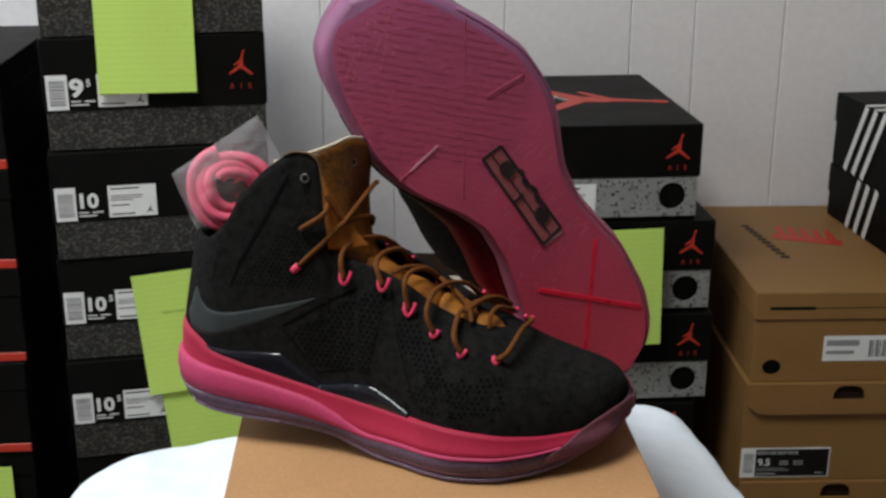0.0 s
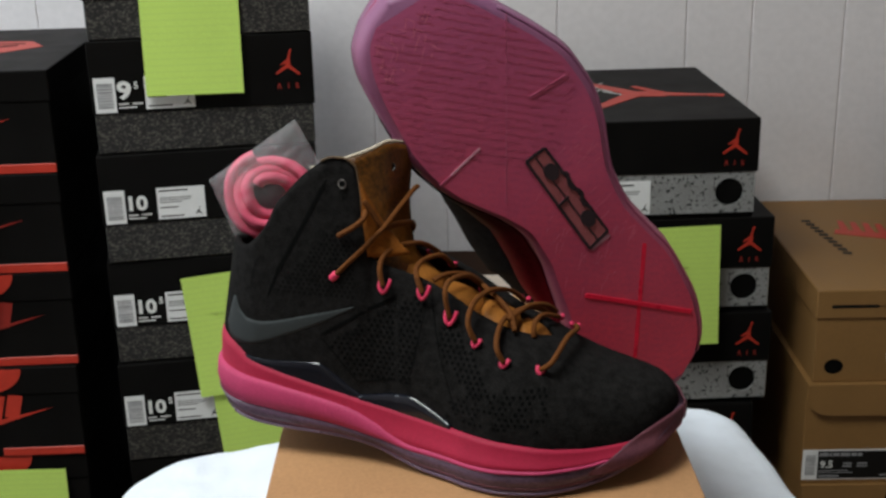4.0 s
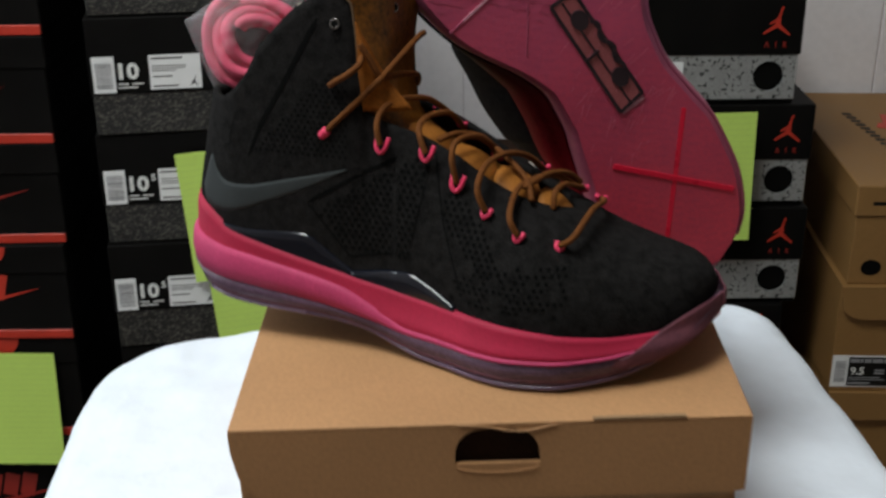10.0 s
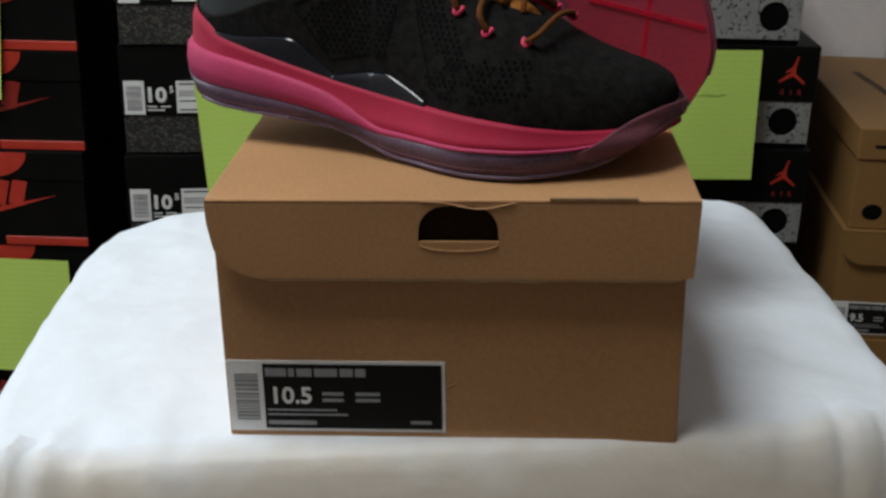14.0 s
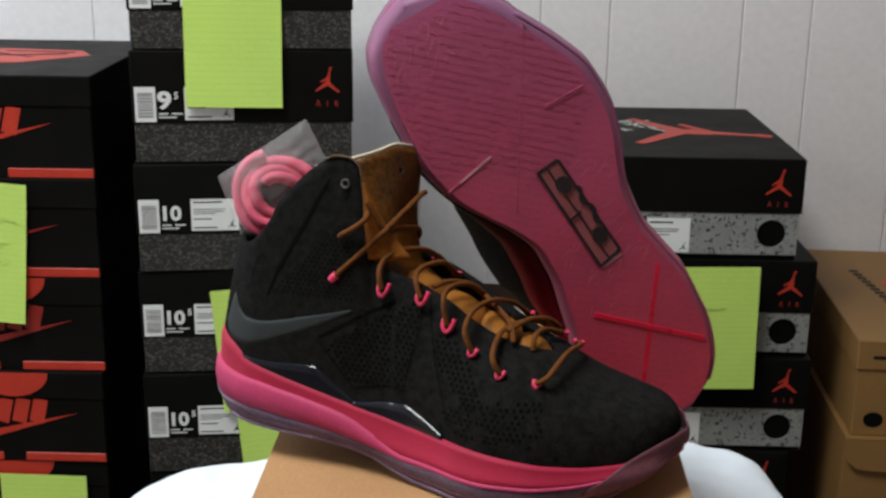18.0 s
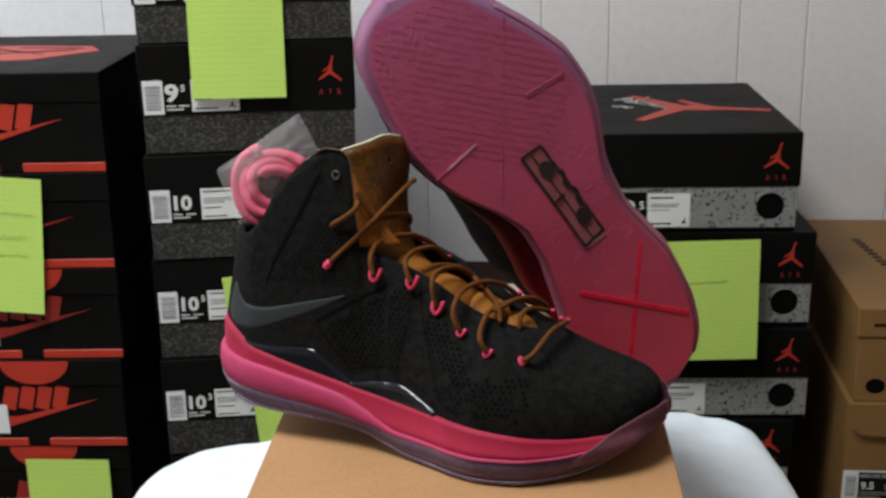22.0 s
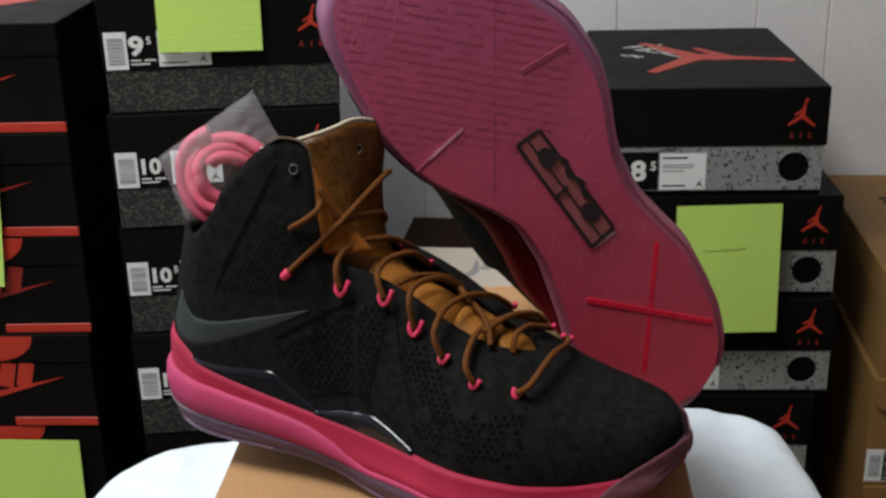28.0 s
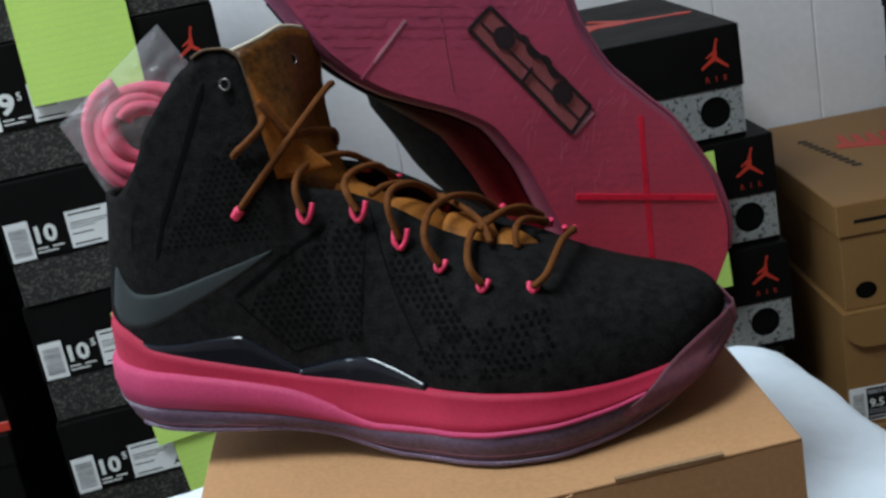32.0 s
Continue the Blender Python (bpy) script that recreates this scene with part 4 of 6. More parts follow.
class Shoe:
    """Outline and heights of one shoe: a runs from heel to toe, b across (minus: outer side), c up. put maps them to the world."""

    def __init__(self, put, outer, inner, bottom, seam, top, a0, a1):
        self.put, self.outer, self.inner, self.bottom, self.seam, self.top = put, outer, inner, bottom, seam, top
        self.a0, self.a1 = a0, a1
        arch = curve((0.0588, 0.0195), (0.0754, 0.0235), (0.103, 0.0268), (0.126, 0.0245), (0.15, 0.0240), (0.16, 0.0268), (0.185, 0.0348), (0.22, 0.046))
        self.inner_top = lambda a: max(inner(a), arch(a)) if 0.0588 < a < 0.225 else inner(a)
        self.bulge = curve((0.03, 0.026), (0.0576, 0.0312), (0.089, 0.0376), (0.114, 0.0426), (0.1356, 0.0440), (0.155, 0.0425), (0.181, 0.0410), (0.21, 0.041))
        self.edge_c = curve((-0.016, 0.130), (-0.004, 0.1305), (0.012, 0.1325), (0.033, 0.144), (0.056, 0.168), (0.075, 0.186), (0.090, 0.1935), (0.0985, 0.1925), (0.1045, 0.186), (0.1065, 0.165),
                            (0.1085, 0.1335), (0.120, 0.1265), (0.138, 0.1220), (0.160, 0.1110), (0.176, 0.0995), (0.198, 0.0885), (0.219, 0.0815), (0.236, 0.0730), (0.25, 0.0675), (0.270, 0.0620), (0.285, 0.0588), (0.297, 0.0550), (0.304, 0.0512), (0.3085, 0.0460), (0.310, 0.0415))
        self.edge_b = curve((-0.016, -0.018), (0.000, -0.034), (0.015, -0.042), (0.03, -0.0455), (0.06, -0.0450), (0.10, -0.0430), (0.145, -0.0400), (0.16, -0.0385), (0.19, -0.0345), (0.206, -0.0295), (0.2145, -0.0235), (0.2215, -0.0160), (0.236, -0.0155), (0.31, -0.008))
        self.mid = curve((-0.016, -0.018), (0.1, -0.0175), (0.2, -0.016), (0.236, -0.0155), (0.31, -0.008))
        self.steep = curve((-0.016, 0.45), (0.10, 0.50), (0.13, 0.62), (0.20, 0.85), (0.25, 0.97), (0.31, 0.97))

    def wall(self, a, s, side):
        """Point of the upper at a, s of the way from its base to its edge, on side -1 (outer) or 1 (inner)."""
        base_c = self.top(a) - 0.005
        m, e = self.mid(a), self.edge_b(a)
        base_b = (self.outer(a) + 0.0035) if side < 0 else (self.inner_top(a) - 0.0035)
        if abs(base_b - m) < 0.0008 or (side < 0) != (base_b < m):
            base_b = m + side * 0.0008
        edge_b = e if side < 0 else 2 * m - e
        ec = max(self.edge_c(a) - (0.016 * max(0.0, 1 - abs(a - 0.075) / 0.04) if side > 0 else 0.0), base_c + 0.002)
        k = self.steep(a)
        ctl_b = base_b + (0.15 if a < 0.13 else 0.0) * (edge_b - base_b)
        if side > 0:
            near = min(1.0, max(0.0, (a - 0.03) / 0.03), max(0.0, (0.21 - a) / 0.03))
            ctl_b += near * (max(ctl_b, 2 * self.bulge(a) - 0.5 * (base_b + edge_b)) - ctl_b)
        ctl_c = base_c + k * (ec - base_c)
        b = base_b * (1 - s) ** 2 + 2 * s * (1 - s) * ctl_b + s * s * edge_b
        c = base_c * (1 - s) ** 2 + 2 * s * (1 - s) * ctl_c + s * s * ec
        return b, c

    def wall_b(self, a, c, sd):
        """How far across the upper lies at height c."""
        lo, hi = 0.0, 1.0
        for _ in range(16):
            s = (lo + hi) / 2
            if self.wall(a, s, sd)[1] < c:
                lo = s
            else:
                hi = s
        return self.wall(a, lo, sd)[0]

    def side(self, a, c, lift=0.0):
        """World place on the outer wall at height c, lifted off it."""
        lo, hi = 0.0, 1.0
        for _ in range(22):
            s = (lo + hi) / 2
            if self.wall(a, s, -1)[1] < c:
                lo = s
            else:
                hi = s
        b = self.wall(a, lo, -1)[0]
        b2, c2 = self.wall(a, min(1, lo + 0.03), -1)
        b1, c1 = self.wall(a, max(0, lo - 0.03), -1)
        slope = (b2 - b1) / max(1e-5, c2 - c1)
        n = Vector((-1.0, slope)).normalized()
        da = (self.wall(a + 0.003, lo, -1)[0] - self.wall(a - 0.003, lo, -1)[0]) / 0.006
        return self.put(a + da * lift * 0.8, b + n.x * lift, c + n.y * lift)

    def stations(self, n, a0=None, a1=None):
        a0, a1 = self.a0 if a0 is None else a0, self.a1 if a1 is None else a1
        return [a0 + (a1 - a0) * (0.5 - 0.5 * math.cos(math.pi * i / n)) * 0.75 + (a1 - a0) * 0.25 * i / n for i in range(n + 1)]

    def upper(self, n=110, rows=22):
        bm = bmesh.new()
        for sd in (-1, 1):
            grid = [[bm.verts.new(self.put(a, *self.wall(a, j / rows, sd))) for j in range(rows + 1)] for a in self.stations(n, self.a0 + 0.002, self.a1 - 0.0005)]
            for p, q in zip(grid, grid[1:]):
                for j in range(rows):
                    bm.faces.new((p[j], q[j], q[j + 1], p[j + 1]))
        bmesh.ops.remove_doubles(bm, verts=bm.verts[:], dist=0.0012)
        bmesh.ops.recalc_face_normals(bm, faces=bm.faces[:])
        return bm

    def ring(self, c, off, n, wide=0.0, end=None):
        st = self.stations(n, self.a0, end or self.a1)
        left, right = [], []
        L = self.a1 - self.a0
        for a in st:
            u = (a - self.a0) / L
            aa = a + off * (2 * u - 1) * (1.0 if u < 0.12 or u > 0.88 else 0.3)
            l, r = self.outer(a) - off, self.inner(a) * (1 - wide) + self.inner_top(a) * wide + off
            if l > r:
                l = r = (l + r) / 2
            left.append((aa, l, c(a)))
            right.append((aa, r, c(a)))
        return left, right

    def layer(self, rings, n=90, cap_low=True, cap_high=True, end=None):
        """A slab of the sole through rings of (height function, offset)."""
        bm = bmesh.new()
        made = []
        for c, off, *wide in rings:
            left, right = self.ring(c, off, n, *(wide or [0.0]), end)
            made.append(([bm.verts.new(self.put(*p)) for p in left], [bm.verts.new(self.put(*p)) for p in right]))
        for (l1, r1), (l2, r2) in zip(made, made[1:]):
            for i in range(n):
                bm.faces.new((l1[i], l1[i + 1], l2[i + 1], l2[i]))
                bm.faces.new((r1[i], r2[i], r2[i + 1], r1[i + 1]))
            bm.faces.new((l1[0], l2[0], r2[0], r1[0]))
            bm.faces.new((l1[n], r1[n], r2[n], l2[n]))
        for (l, r), wanted in ((made[0], cap_low), (made[-1], cap_high)):
            if wanted:
                for i in range(n):
                    bm.faces.new((l[i], r[i], r[i + 1], l[i + 1]))
        bmesh.ops.recalc_face_normals(bm, faces=bm.faces[:])
        return bm

    def patch(self, low, high, a0, a1, lift, n=40, rows=8):
        """A thin moulded piece on the outer wall between two height functions."""
        bm = bmesh.new()
        front, back = [], []
        for i in range(n + 1):
            a = a0 + (a1 - a0) * i / n
            c0, c1 = low(a), high(a)
            c1 = max(c1, c0 + 0.0002)
            front.append([bm.verts.new(self.side(a, c0 + (c1 - c0) * j / rows, lift * (0.35 if j in (0, rows) else (0.78 if j == rows - 1 else 1)))) for j in range(rows + 1)])
            back.append([bm.verts.new(self.side(a, c0 + (c1 - c0) * j / rows, -0.0008)) for j in range(rows + 1)])
        for p, q in zip(front, front[1:]):
            for j in range(rows):
                bm.faces.new((p[j], q[j], q[j + 1], p[j + 1]))
        for p, q, u, v in zip(front, front[1:], back, back[1:]):
            bm.faces.new((p[0], u[0], v[0], q[0]))
            bm.faces.new((p[rows], q[rows], v[rows], u[rows]))
        for f, b in ((front[0], back[0]), (front[-1], back[-1])):
            for j in range(rows):
                bm.faces.new((f[j], f[j + 1], b[j + 1], b[j]))
        bmesh.ops.recalc_face_normals(bm, faces=bm.faces[:])
        return bm

    def dots(self, places, r):
        """Small round perforations on the outer wall."""
        bm = bmesh.new()
        for a, c in places:
            ring_ = [bm.verts.new(self.side(a + r * math.cos(k * math.pi / 3), c + r * math.sin(k * math.pi / 3), 0.00035)) for k in range(6)]
            bm.faces.new(ring_)
        bmesh.ops.recalc_face_normals(bm, faces=bm.faces[:])
        return bm

    def strip(self, pts, width, lift=0.0003):
        """A narrow line along points (a, c) on the outer wall."""
        bm = bmesh.new()
        last = None
        for i, (a, c) in enumerate(pts):
            a2, c2 = pts[min(i + 1, len(pts) - 1)]
            a1, c1 = pts[max(i - 1, 0)]
            d = Vector((a2 - a1, c2 - c1)).normalized()
            w = width * (0.25 if i in (0, len(pts) - 1) else 1)
            now = [bm.verts.new(self.side(a - d.y * w * s, c + d.x * w * s, lift)) for s in (1, -1)]
            if last:
                bm.faces.new((last[0], last[1], now[1], now[0]))
            last = now
        bmesh.ops.recalc_face_normals(bm, faces=bm.faces[:])
        return bm


def between(p, q, n=10):
    return [(p[0] + (q[0] - p[0]) * i / n, p[1] + (q[1] - p[1]) * i / n) for i in range(n + 1)]


CT, ST = math.cos(radians(14)), math.sin(radians(14))


def put_one(a, b, c):
    if a > 0.22:
        a = 0.22 + (a - 0.22) * 0.86
    if a < 0.05:
        a = 0.05 + (a - 0.05) * 0.83 + 0.17 * max(0.0, c - 0.065) * min(1.0, (0.05 - a) / 0.06)
    return Vector((-0.170 + a * CT + b * ST, 0.743 - a * ST + b * CT, 0.6195 + c))


OUT1 = curve((-0.017, -0.0180), (-0.0155, -0.026), (-0.008, -0.0385), (0.005, -0.0470), (0.03, -0.0540), (0.06, -0.0555), (0.09, -0.0555), (0.12, -0.0575), (0.145, -0.0630), (0.165, -0.0695), (0.18, -0.0755), (0.20, -0.0795),
             (0.222, -0.0775), (0.245, -0.0690), (0.266, -0.0575), (0.285, -0.0455), (0.297, -0.0345), (0.305, -0.0215), (0.3095, -0.0080))
IN1 = curve((-0.017, -0.0175), (-0.0155, -0.010), (-0.008, 0.002), (0.01, 0.0120), (0.04, 0.0180), (0.07, 0.0150), (0.10, 0.0095), (0.125, 0.0075), (0.15, 0.0130), (0.17, 0.0240), (0.19, 0.0350), (0.21, 0.0415), (0.235, 0.0440), (0.265, 0.0420), (0.288, 0.0340), (0.302, 0.0180), (0.3095, -0.0075))
BOTTOM = curve((-0.017, 0.022), (0.0, 0.0165), (0.02, 0.0145), (0.055, 0.013), (0.085, 0.012), (0.114, 0.0085), (0.131, 0.003), (0.150, -0.0005), (0.187, 0.0), (0.213, 0.0008), (0.237, 0.0025), (0.26, 0.0055), (0.28, 0.0120), (0.296, 0.0235), (0.3095, 0.036))
SEAM = curve((-0.017, 0.0340), (0.002, 0.0288), (0.038, 0.0272), (0.062, 0.0252), (0.083, 0.0228), (0.1164, 0.0172), (0.140, 0.0140), (0.177, 0.0150), (0.204, 0.0165), (0.228, 0.0178), (0.251, 0.0190), (0.262, 0.0202), (0.28, 0.0225), (0.296, 0.0290), (0.3095, 0.0390))
TOP = curve((-0.017, 0.074), (0.006, 0.0655), (0.02, 0.0590), (0.051, 0.0522), (0.079, 0.0457), (0.107, 0.0400), (0.137, 0.0367), (0.166, 0.0354), (0.1945, 0.0345), (0.219, 0.0326), (0.242, 0.0303), (0.264, 0.0288), (0.278, 0.0290), (0.296, 0.0318), (0.3095, 0.0335))


def sole_parts(s, t, flat_tread, rubber_of_rim):
    lift = (lambda f, d: (lambda a: f(a) + d))
    low = (lambda a: min(s.seam(a), s.top(a) - 0.008))
    frac = (lambda k: (lambda a: low(a) + k * (s.top(a) - low(a))))
    rim = part("outsole", s.layer([(s.bottom, -0.0035), (lift(s.bottom, 0.0022), 0.0), (lambda a: 0.45 * s.bottom(a) + 0.55 * s.seam(a), 0.0012), (s.seam, 0.0030), (lift(s.seam, 0.0006), -0.002)]), rubber_of_rim, t, "clear lilac-tinted rubber outsole", smooth=True)
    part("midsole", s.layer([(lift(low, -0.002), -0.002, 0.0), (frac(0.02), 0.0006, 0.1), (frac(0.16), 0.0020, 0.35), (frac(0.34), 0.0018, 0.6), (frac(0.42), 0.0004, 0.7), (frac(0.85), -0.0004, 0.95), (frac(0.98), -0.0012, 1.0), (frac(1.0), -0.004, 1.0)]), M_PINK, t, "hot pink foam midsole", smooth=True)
    line = (lambda a0, a1, f, off: [s.put(a, s.outer(a) - off, f(a)) for a in np.linspace(a0, a1, 40)])
    ridge_c = curve((-0.017, 0.0520), (0.006, 0.0485), (0.040, 0.0452), (0.0724, 0.0397), (0.100, 0.0331), (0.119, 0.0250), (0.1406, 0.0178), (0.1706, 0.0178), (0.2155, 0.0195), (0.251, 0.0210), (0.27, 0.0225), (0.296, 0.0300), (0.3095, 0.0390))
    ridge = (lambda a: max(ridge_c(a), low(a) + 0.0018))
    share = (lambda k: (lambda a: low(a) + k * (ridge(a) - low(a))))
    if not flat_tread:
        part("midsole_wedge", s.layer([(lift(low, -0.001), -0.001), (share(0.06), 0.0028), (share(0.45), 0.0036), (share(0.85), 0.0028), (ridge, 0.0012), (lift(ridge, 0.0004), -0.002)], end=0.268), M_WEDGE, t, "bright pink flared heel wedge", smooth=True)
    part("outsole_groove", tube(line(0.0, 0.265, lambda a: 0.62 * s.bottom(a) + 0.38 * s.seam(a), 0.0004), 0.0007, 6, 2), rubber_of_rim if flat_tread else M_CAP, t, "moulded groove of the outsole", smooth=True)
    # added cord; on the lying shoe its paler lilac paints the edge highlight
    part("outsole_lip", tube(line(0.004, 0.285, lambda a: s.bottom(a) + 0.0022, -0.0002), 0.0013, 6, 2), rubber_of_rim if flat_tread else M_LIPSHINE, t, "added lower lip standing in for the outsole highlight", smooth=True)
    return rim


def toe_cap(s, t, a0, n=26, rows=8):
    """Clear rubber wrapped up over the toe."""
    top = curve((a0, 0.0170), (a0 + 0.008, 0.0200), (a0 + 0.016, 0.0248), (a0 + 0.024, 0.0305), (a0 + 0.034, 0.0362), (a0 + 0.044, 0.0398), (a0 + 0.0535, 0.0412))
    bm = bmesh.new()
    loops = []
    st = [a0 + (s.a1 - a0) * math.sin(0.5 * math.pi * i / n) for i in range(n + 1)]
    path = [(a, -1) for a in st] + [(a, 1) for a in reversed(st[:-1])]
    for a, sd in path:
        lo, hi = s.seam(a) - 0.006, top(a)
        line = []
        for j in range(rows + 1):
            k = j / rows
            c = lo + (hi - lo) * k
            base = s.outer(a) if sd < 0 else s.inner(a)
            m = s.mid(a)
            flank = base + sd * (0.0012 + 0.0036 * min(1.0, (a - a0) / 0.008))
            rise = min(1.0, max(0.0, (c - s.top(a) + 0.006) / 0.006))
            b = flank * (1 - rise) + (s.wall_b(a, c, sd) + sd * 0.0038) * rise
            line.append(bm.verts.new(s.put(a + 0.0044 * ((a - a0) / (s.a1 - a0)) ** 2 - 0.20 * max(0.0, c - 0.036) * (a - a0) / (s.a1 - a0), b, c)))
        loops.append(line)
    for p, q in zip(loops, loops[1:]):
        for j in range(rows):
            bm.faces.new((p[j], q[j], q[j + 1], p[j + 1]))
    bmesh.ops.recalc_face_normals(bm, faces=bm.faces[:])
    ob = part("toe_cap", bm, M_CAP, t, "clear lilac-tinted rubber toe bumper", smooth=True)
    th = ob.modifiers.new("thickness", "SOLIDIFY")
    th.thickness, th.offset = 0.0008, 0


one = Shoe(put_one, OUT1, IN1, BOTTOM, SEAM, TOP, -0.017, 0.3095)
shoe = thing("sneaker", pose(0, 0, 0), "black suede high-top sneaker with hot pink midsole and brown laces", "sneaker", "pair of high-top sneakers")
sole_parts(one, shoe, False, M_RIM)
toe_cap(one, shoe, 0.256)
up = part("upper", one.upper(), M_SUEDE, shoe, "black perforated suede upper", smooth=True)
sol = up.modifiers.new("thickness", "SOLIDIFY")
sol.thickness, sol.offset = 0.0032, -1
sol.use_rim = True

# glossy shank plates, grey tick, perforated panels, seams and painted crease shade on the outer side
part("shank_plate", one.patch(lambda a: TOP(a) - 0.004, curve((0.002, 0.066), (0.017, 0.0605), (0.037, 0.0592), (0.060, 0.0605), (0.0745, 0.0612), (0.086, 0.0548), (0.0955, 0.0480), (0.108, 0.0405)), 0.003, 0.107, 0.0016), M_PLATE, shoe, "glossy blue-black moulded plate", smooth=True)
part("shank_plate", one.patch(lambda a: TOP(a) - 0.004, curve((0.1, 0.0425), (0.112, 0.0445), (0.125, 0.0472), (0.138, 0.0485), (0.150, 0.0448), (0.168, 0.0372)), 0.103, 0.1675, 0.0022), M_PLATE, shoe, "glossy blue-black moulded plate", smooth=True)
part("tick", one.patch(curve((-0.0040, 0.0780), (-0.0010, 0.0720), (0.0040, 0.0684), (0.0098, 0.0669), (0.0200, 0.0675), (0.0331, 0.0703), (0.0608, 0.0803), (0.0843, 0.0912), (0.1011, 0.1003)),
                       curve((-0.0040, 0.0790), (-0.0015, 0.0880), (0.0026, 0.0978), (0.0055, 0.0950), (0.0099, 0.0900), (0.0200, 0.0852), (0.0300, 0.0848), (0.0419, 0.0858), (0.0700, 0.0925), (0.0858, 0.0966), (0.1011, 0.1010)), -0.0038, 0.1009, 0.0004, 70, 6), M_TICKG, up, "dark grey tapered tick", smooth=True)
part("heel_seam", one.strip([(0.0215, 0.101), (0.0235, 0.115), (0.03, 0.128)], 0.0005), M_HOLE, up, "dark seam")
# flat black strips paint the shade of two folds; the wall stays smooth
part("crease", one.strip(between((0.0855, 0.180), (0.067, 0.147), 6) + between((0.064, 0.142), (0.0395, 0.1015), 8), 0.0013), M_HOLE, up, "black strip painting the shade of the ankle panel crease")
part("crease", one.strip(between((0.078, 0.080), (0.106, 0.097), 6) + between((0.109, 0.099), (0.1325, 0.1105), 6), 0.0011), M_HOLE, up, "black strip painting the shade of the side panel crease")
part("crease", one.strip(between((0.0785, 0.0785), (0.101, 0.0525), 8) + between((0.104, 0.0515), (0.138, 0.0595), 8), 0.0005), M_HOLE, up, "thin seam")
part("crease", one.strip(between((0.1385, 0.0605), (0.147, 0.102), 8), 0.0004), M_HOLE, up, "thin seam")
part("crease", one.strip(between((0.149, 0.114), (0.158, 0.080), 8) + between((0.159, 0.077), (0.170, 0.048), 8), 0.0004), M_HOLE, up, "thin seam")
rnd = random.Random(11)


def field(a0, a1, c0, c1, step, inside, shear=0.0):
    out = []
    c, k = c0, 0
    while c < c1:
        a = a0 + (step / 2 if k % 2 else 0)
        while a < a1:
            if inside(a, c):
                out.append((a + rnd.uniform(-0.0002, 0.0002), c + rnd.uniform(-0.0002, 0.0002)))
            a += step
        c += step * 0.82
        k += 1
    return out


def in_diamond(a, c):
    return c < 0.0781 + (a - 0.0777) * 0.583 - 0.004 and c > 0.0781 - (a - 0.0777) * 1.16 + 0.004 and c > 0.056 and a < 0.139 + (c - 0.06) * 0.16 and a > 0.085


part("perforation_field", one.dots(field(0.08, 0.15, 0.05, 0.11, 0.0040, in_diamond), 0.00125), M_HOLE, up, "field of small punched holes")
part("perforation_field", one.dots(field(0.158, 0.20, 0.060, 0.096, 0.0037, lambda a, c: abs((a - 0.172) + (c - 0.077) * 0.75) < 0.0105 - abs(c - 0.077) * 0.2), 0.00115), M_HOLE, up, "field of small punched holes")
part("perforation_field", one.dots(field(0.165, 0.228, 0.042, 0.064, 0.0038, lambda a, c: rnd.random() < 0.62 and c < 0.047 + (a - 0.165) * 0.35 + 0.006), 0.00110), M_HOLE, up, "field of small punched holes")
part("perforation_field", one.dots(field(0.045, 0.103, 0.104, 0.152, 0.0036, lambda a, c: c < 0.106 + (a - 0.045) * 1.0 and c > 0.106 and a < 0.101), 0.00095), M_HOLE, up, "faint field of small punched holes")

# tongue
def tongue(t):
    top_a = curve((-1, 0.072), (-0.6, 0.095), (-0.2, 0.106), (0.1, 0.110), (0.5, 0.1145), (0.8, 0.1165), (1, 0.1120))
    bm = bmesh.new()
    n, rows = 16, 30
    grid = []
    line_a = curve((0, 0.0), (0.25, 0.003), (0.42, 0.010), (0.55, 0.028), (0.7, 0.056), (0.85, 0.088), (1, 0.125))
    line_c = curve((0, 0.1930), (0.25, 0.158), (0.42, 0.1280), (0.55, 0.1120), (0.7, 0.0985), (0.85, 0.0825), (1, 0.0600))
    half = curve((0, 0.032), (0.25, 0.0300), (0.42, 0.0270), (0.6, 0.024), (0.85, 0.021), (1, 0.010))
    for j in range(rows + 1):
        v = j / rows
        row = []
        for i in range(n + 1):
            u = 2 * i / n - 1
            w = half(v)
            wrap = max(0.0, 1 - v / 0.5)
            a = 0.111 + line_a(v) + (top_a(u) - 0.111) * wrap - 0.004 * (1 - wrap) * u * u
            bc = -0.005 * wrap - 0.016 * (1 - wrap)
            c = line_c(v) - 0.006 * u * u * (1 - wrap) - 0.011 * wrap * max(0, v < 0.02) * 0
            if v < 0.25:
                c -= (0.010 * max(0.0, -u) ** 1.5 + 0.013 * max(0.0, u) ** 2) * (1 - v / 0.25)
            ripple = 0.0009 * noise.noise(Vector((a * 90, u * 3, 7)))
            row.append(bm.verts.new(put_one(a + ripple, bc + u * w, c + ripple)))
        grid.append(row)
    for p, q in zip(grid, grid[1:]):
        for i in range(n):
            bm.faces.new((p[i], p[i + 1], q[i + 1], q[i]))
    bmesh.ops.recalc_face_normals(bm, faces=bm.faces[:])
    edge = [tuple(v.co) for v in grid[0]]
    ob = part("tongue", bm, M_TONGUE, t, "worn brown leather tongue", smooth=True)
    s2 = ob.modifiers.new("thickness", "SOLIDIFY")
    s2.thickness, s2.offset = 0.004, 0
    part("tongue_edge", tube([tuple(Vector(e) + Vector((0, 0.0006, 0.0012))) for e in edge], 0.0011, 8, 2), M_LINING, ob, "pale bound edge of the tongue", smooth=True)
    return ob


tongue_part = tongue(shoe)


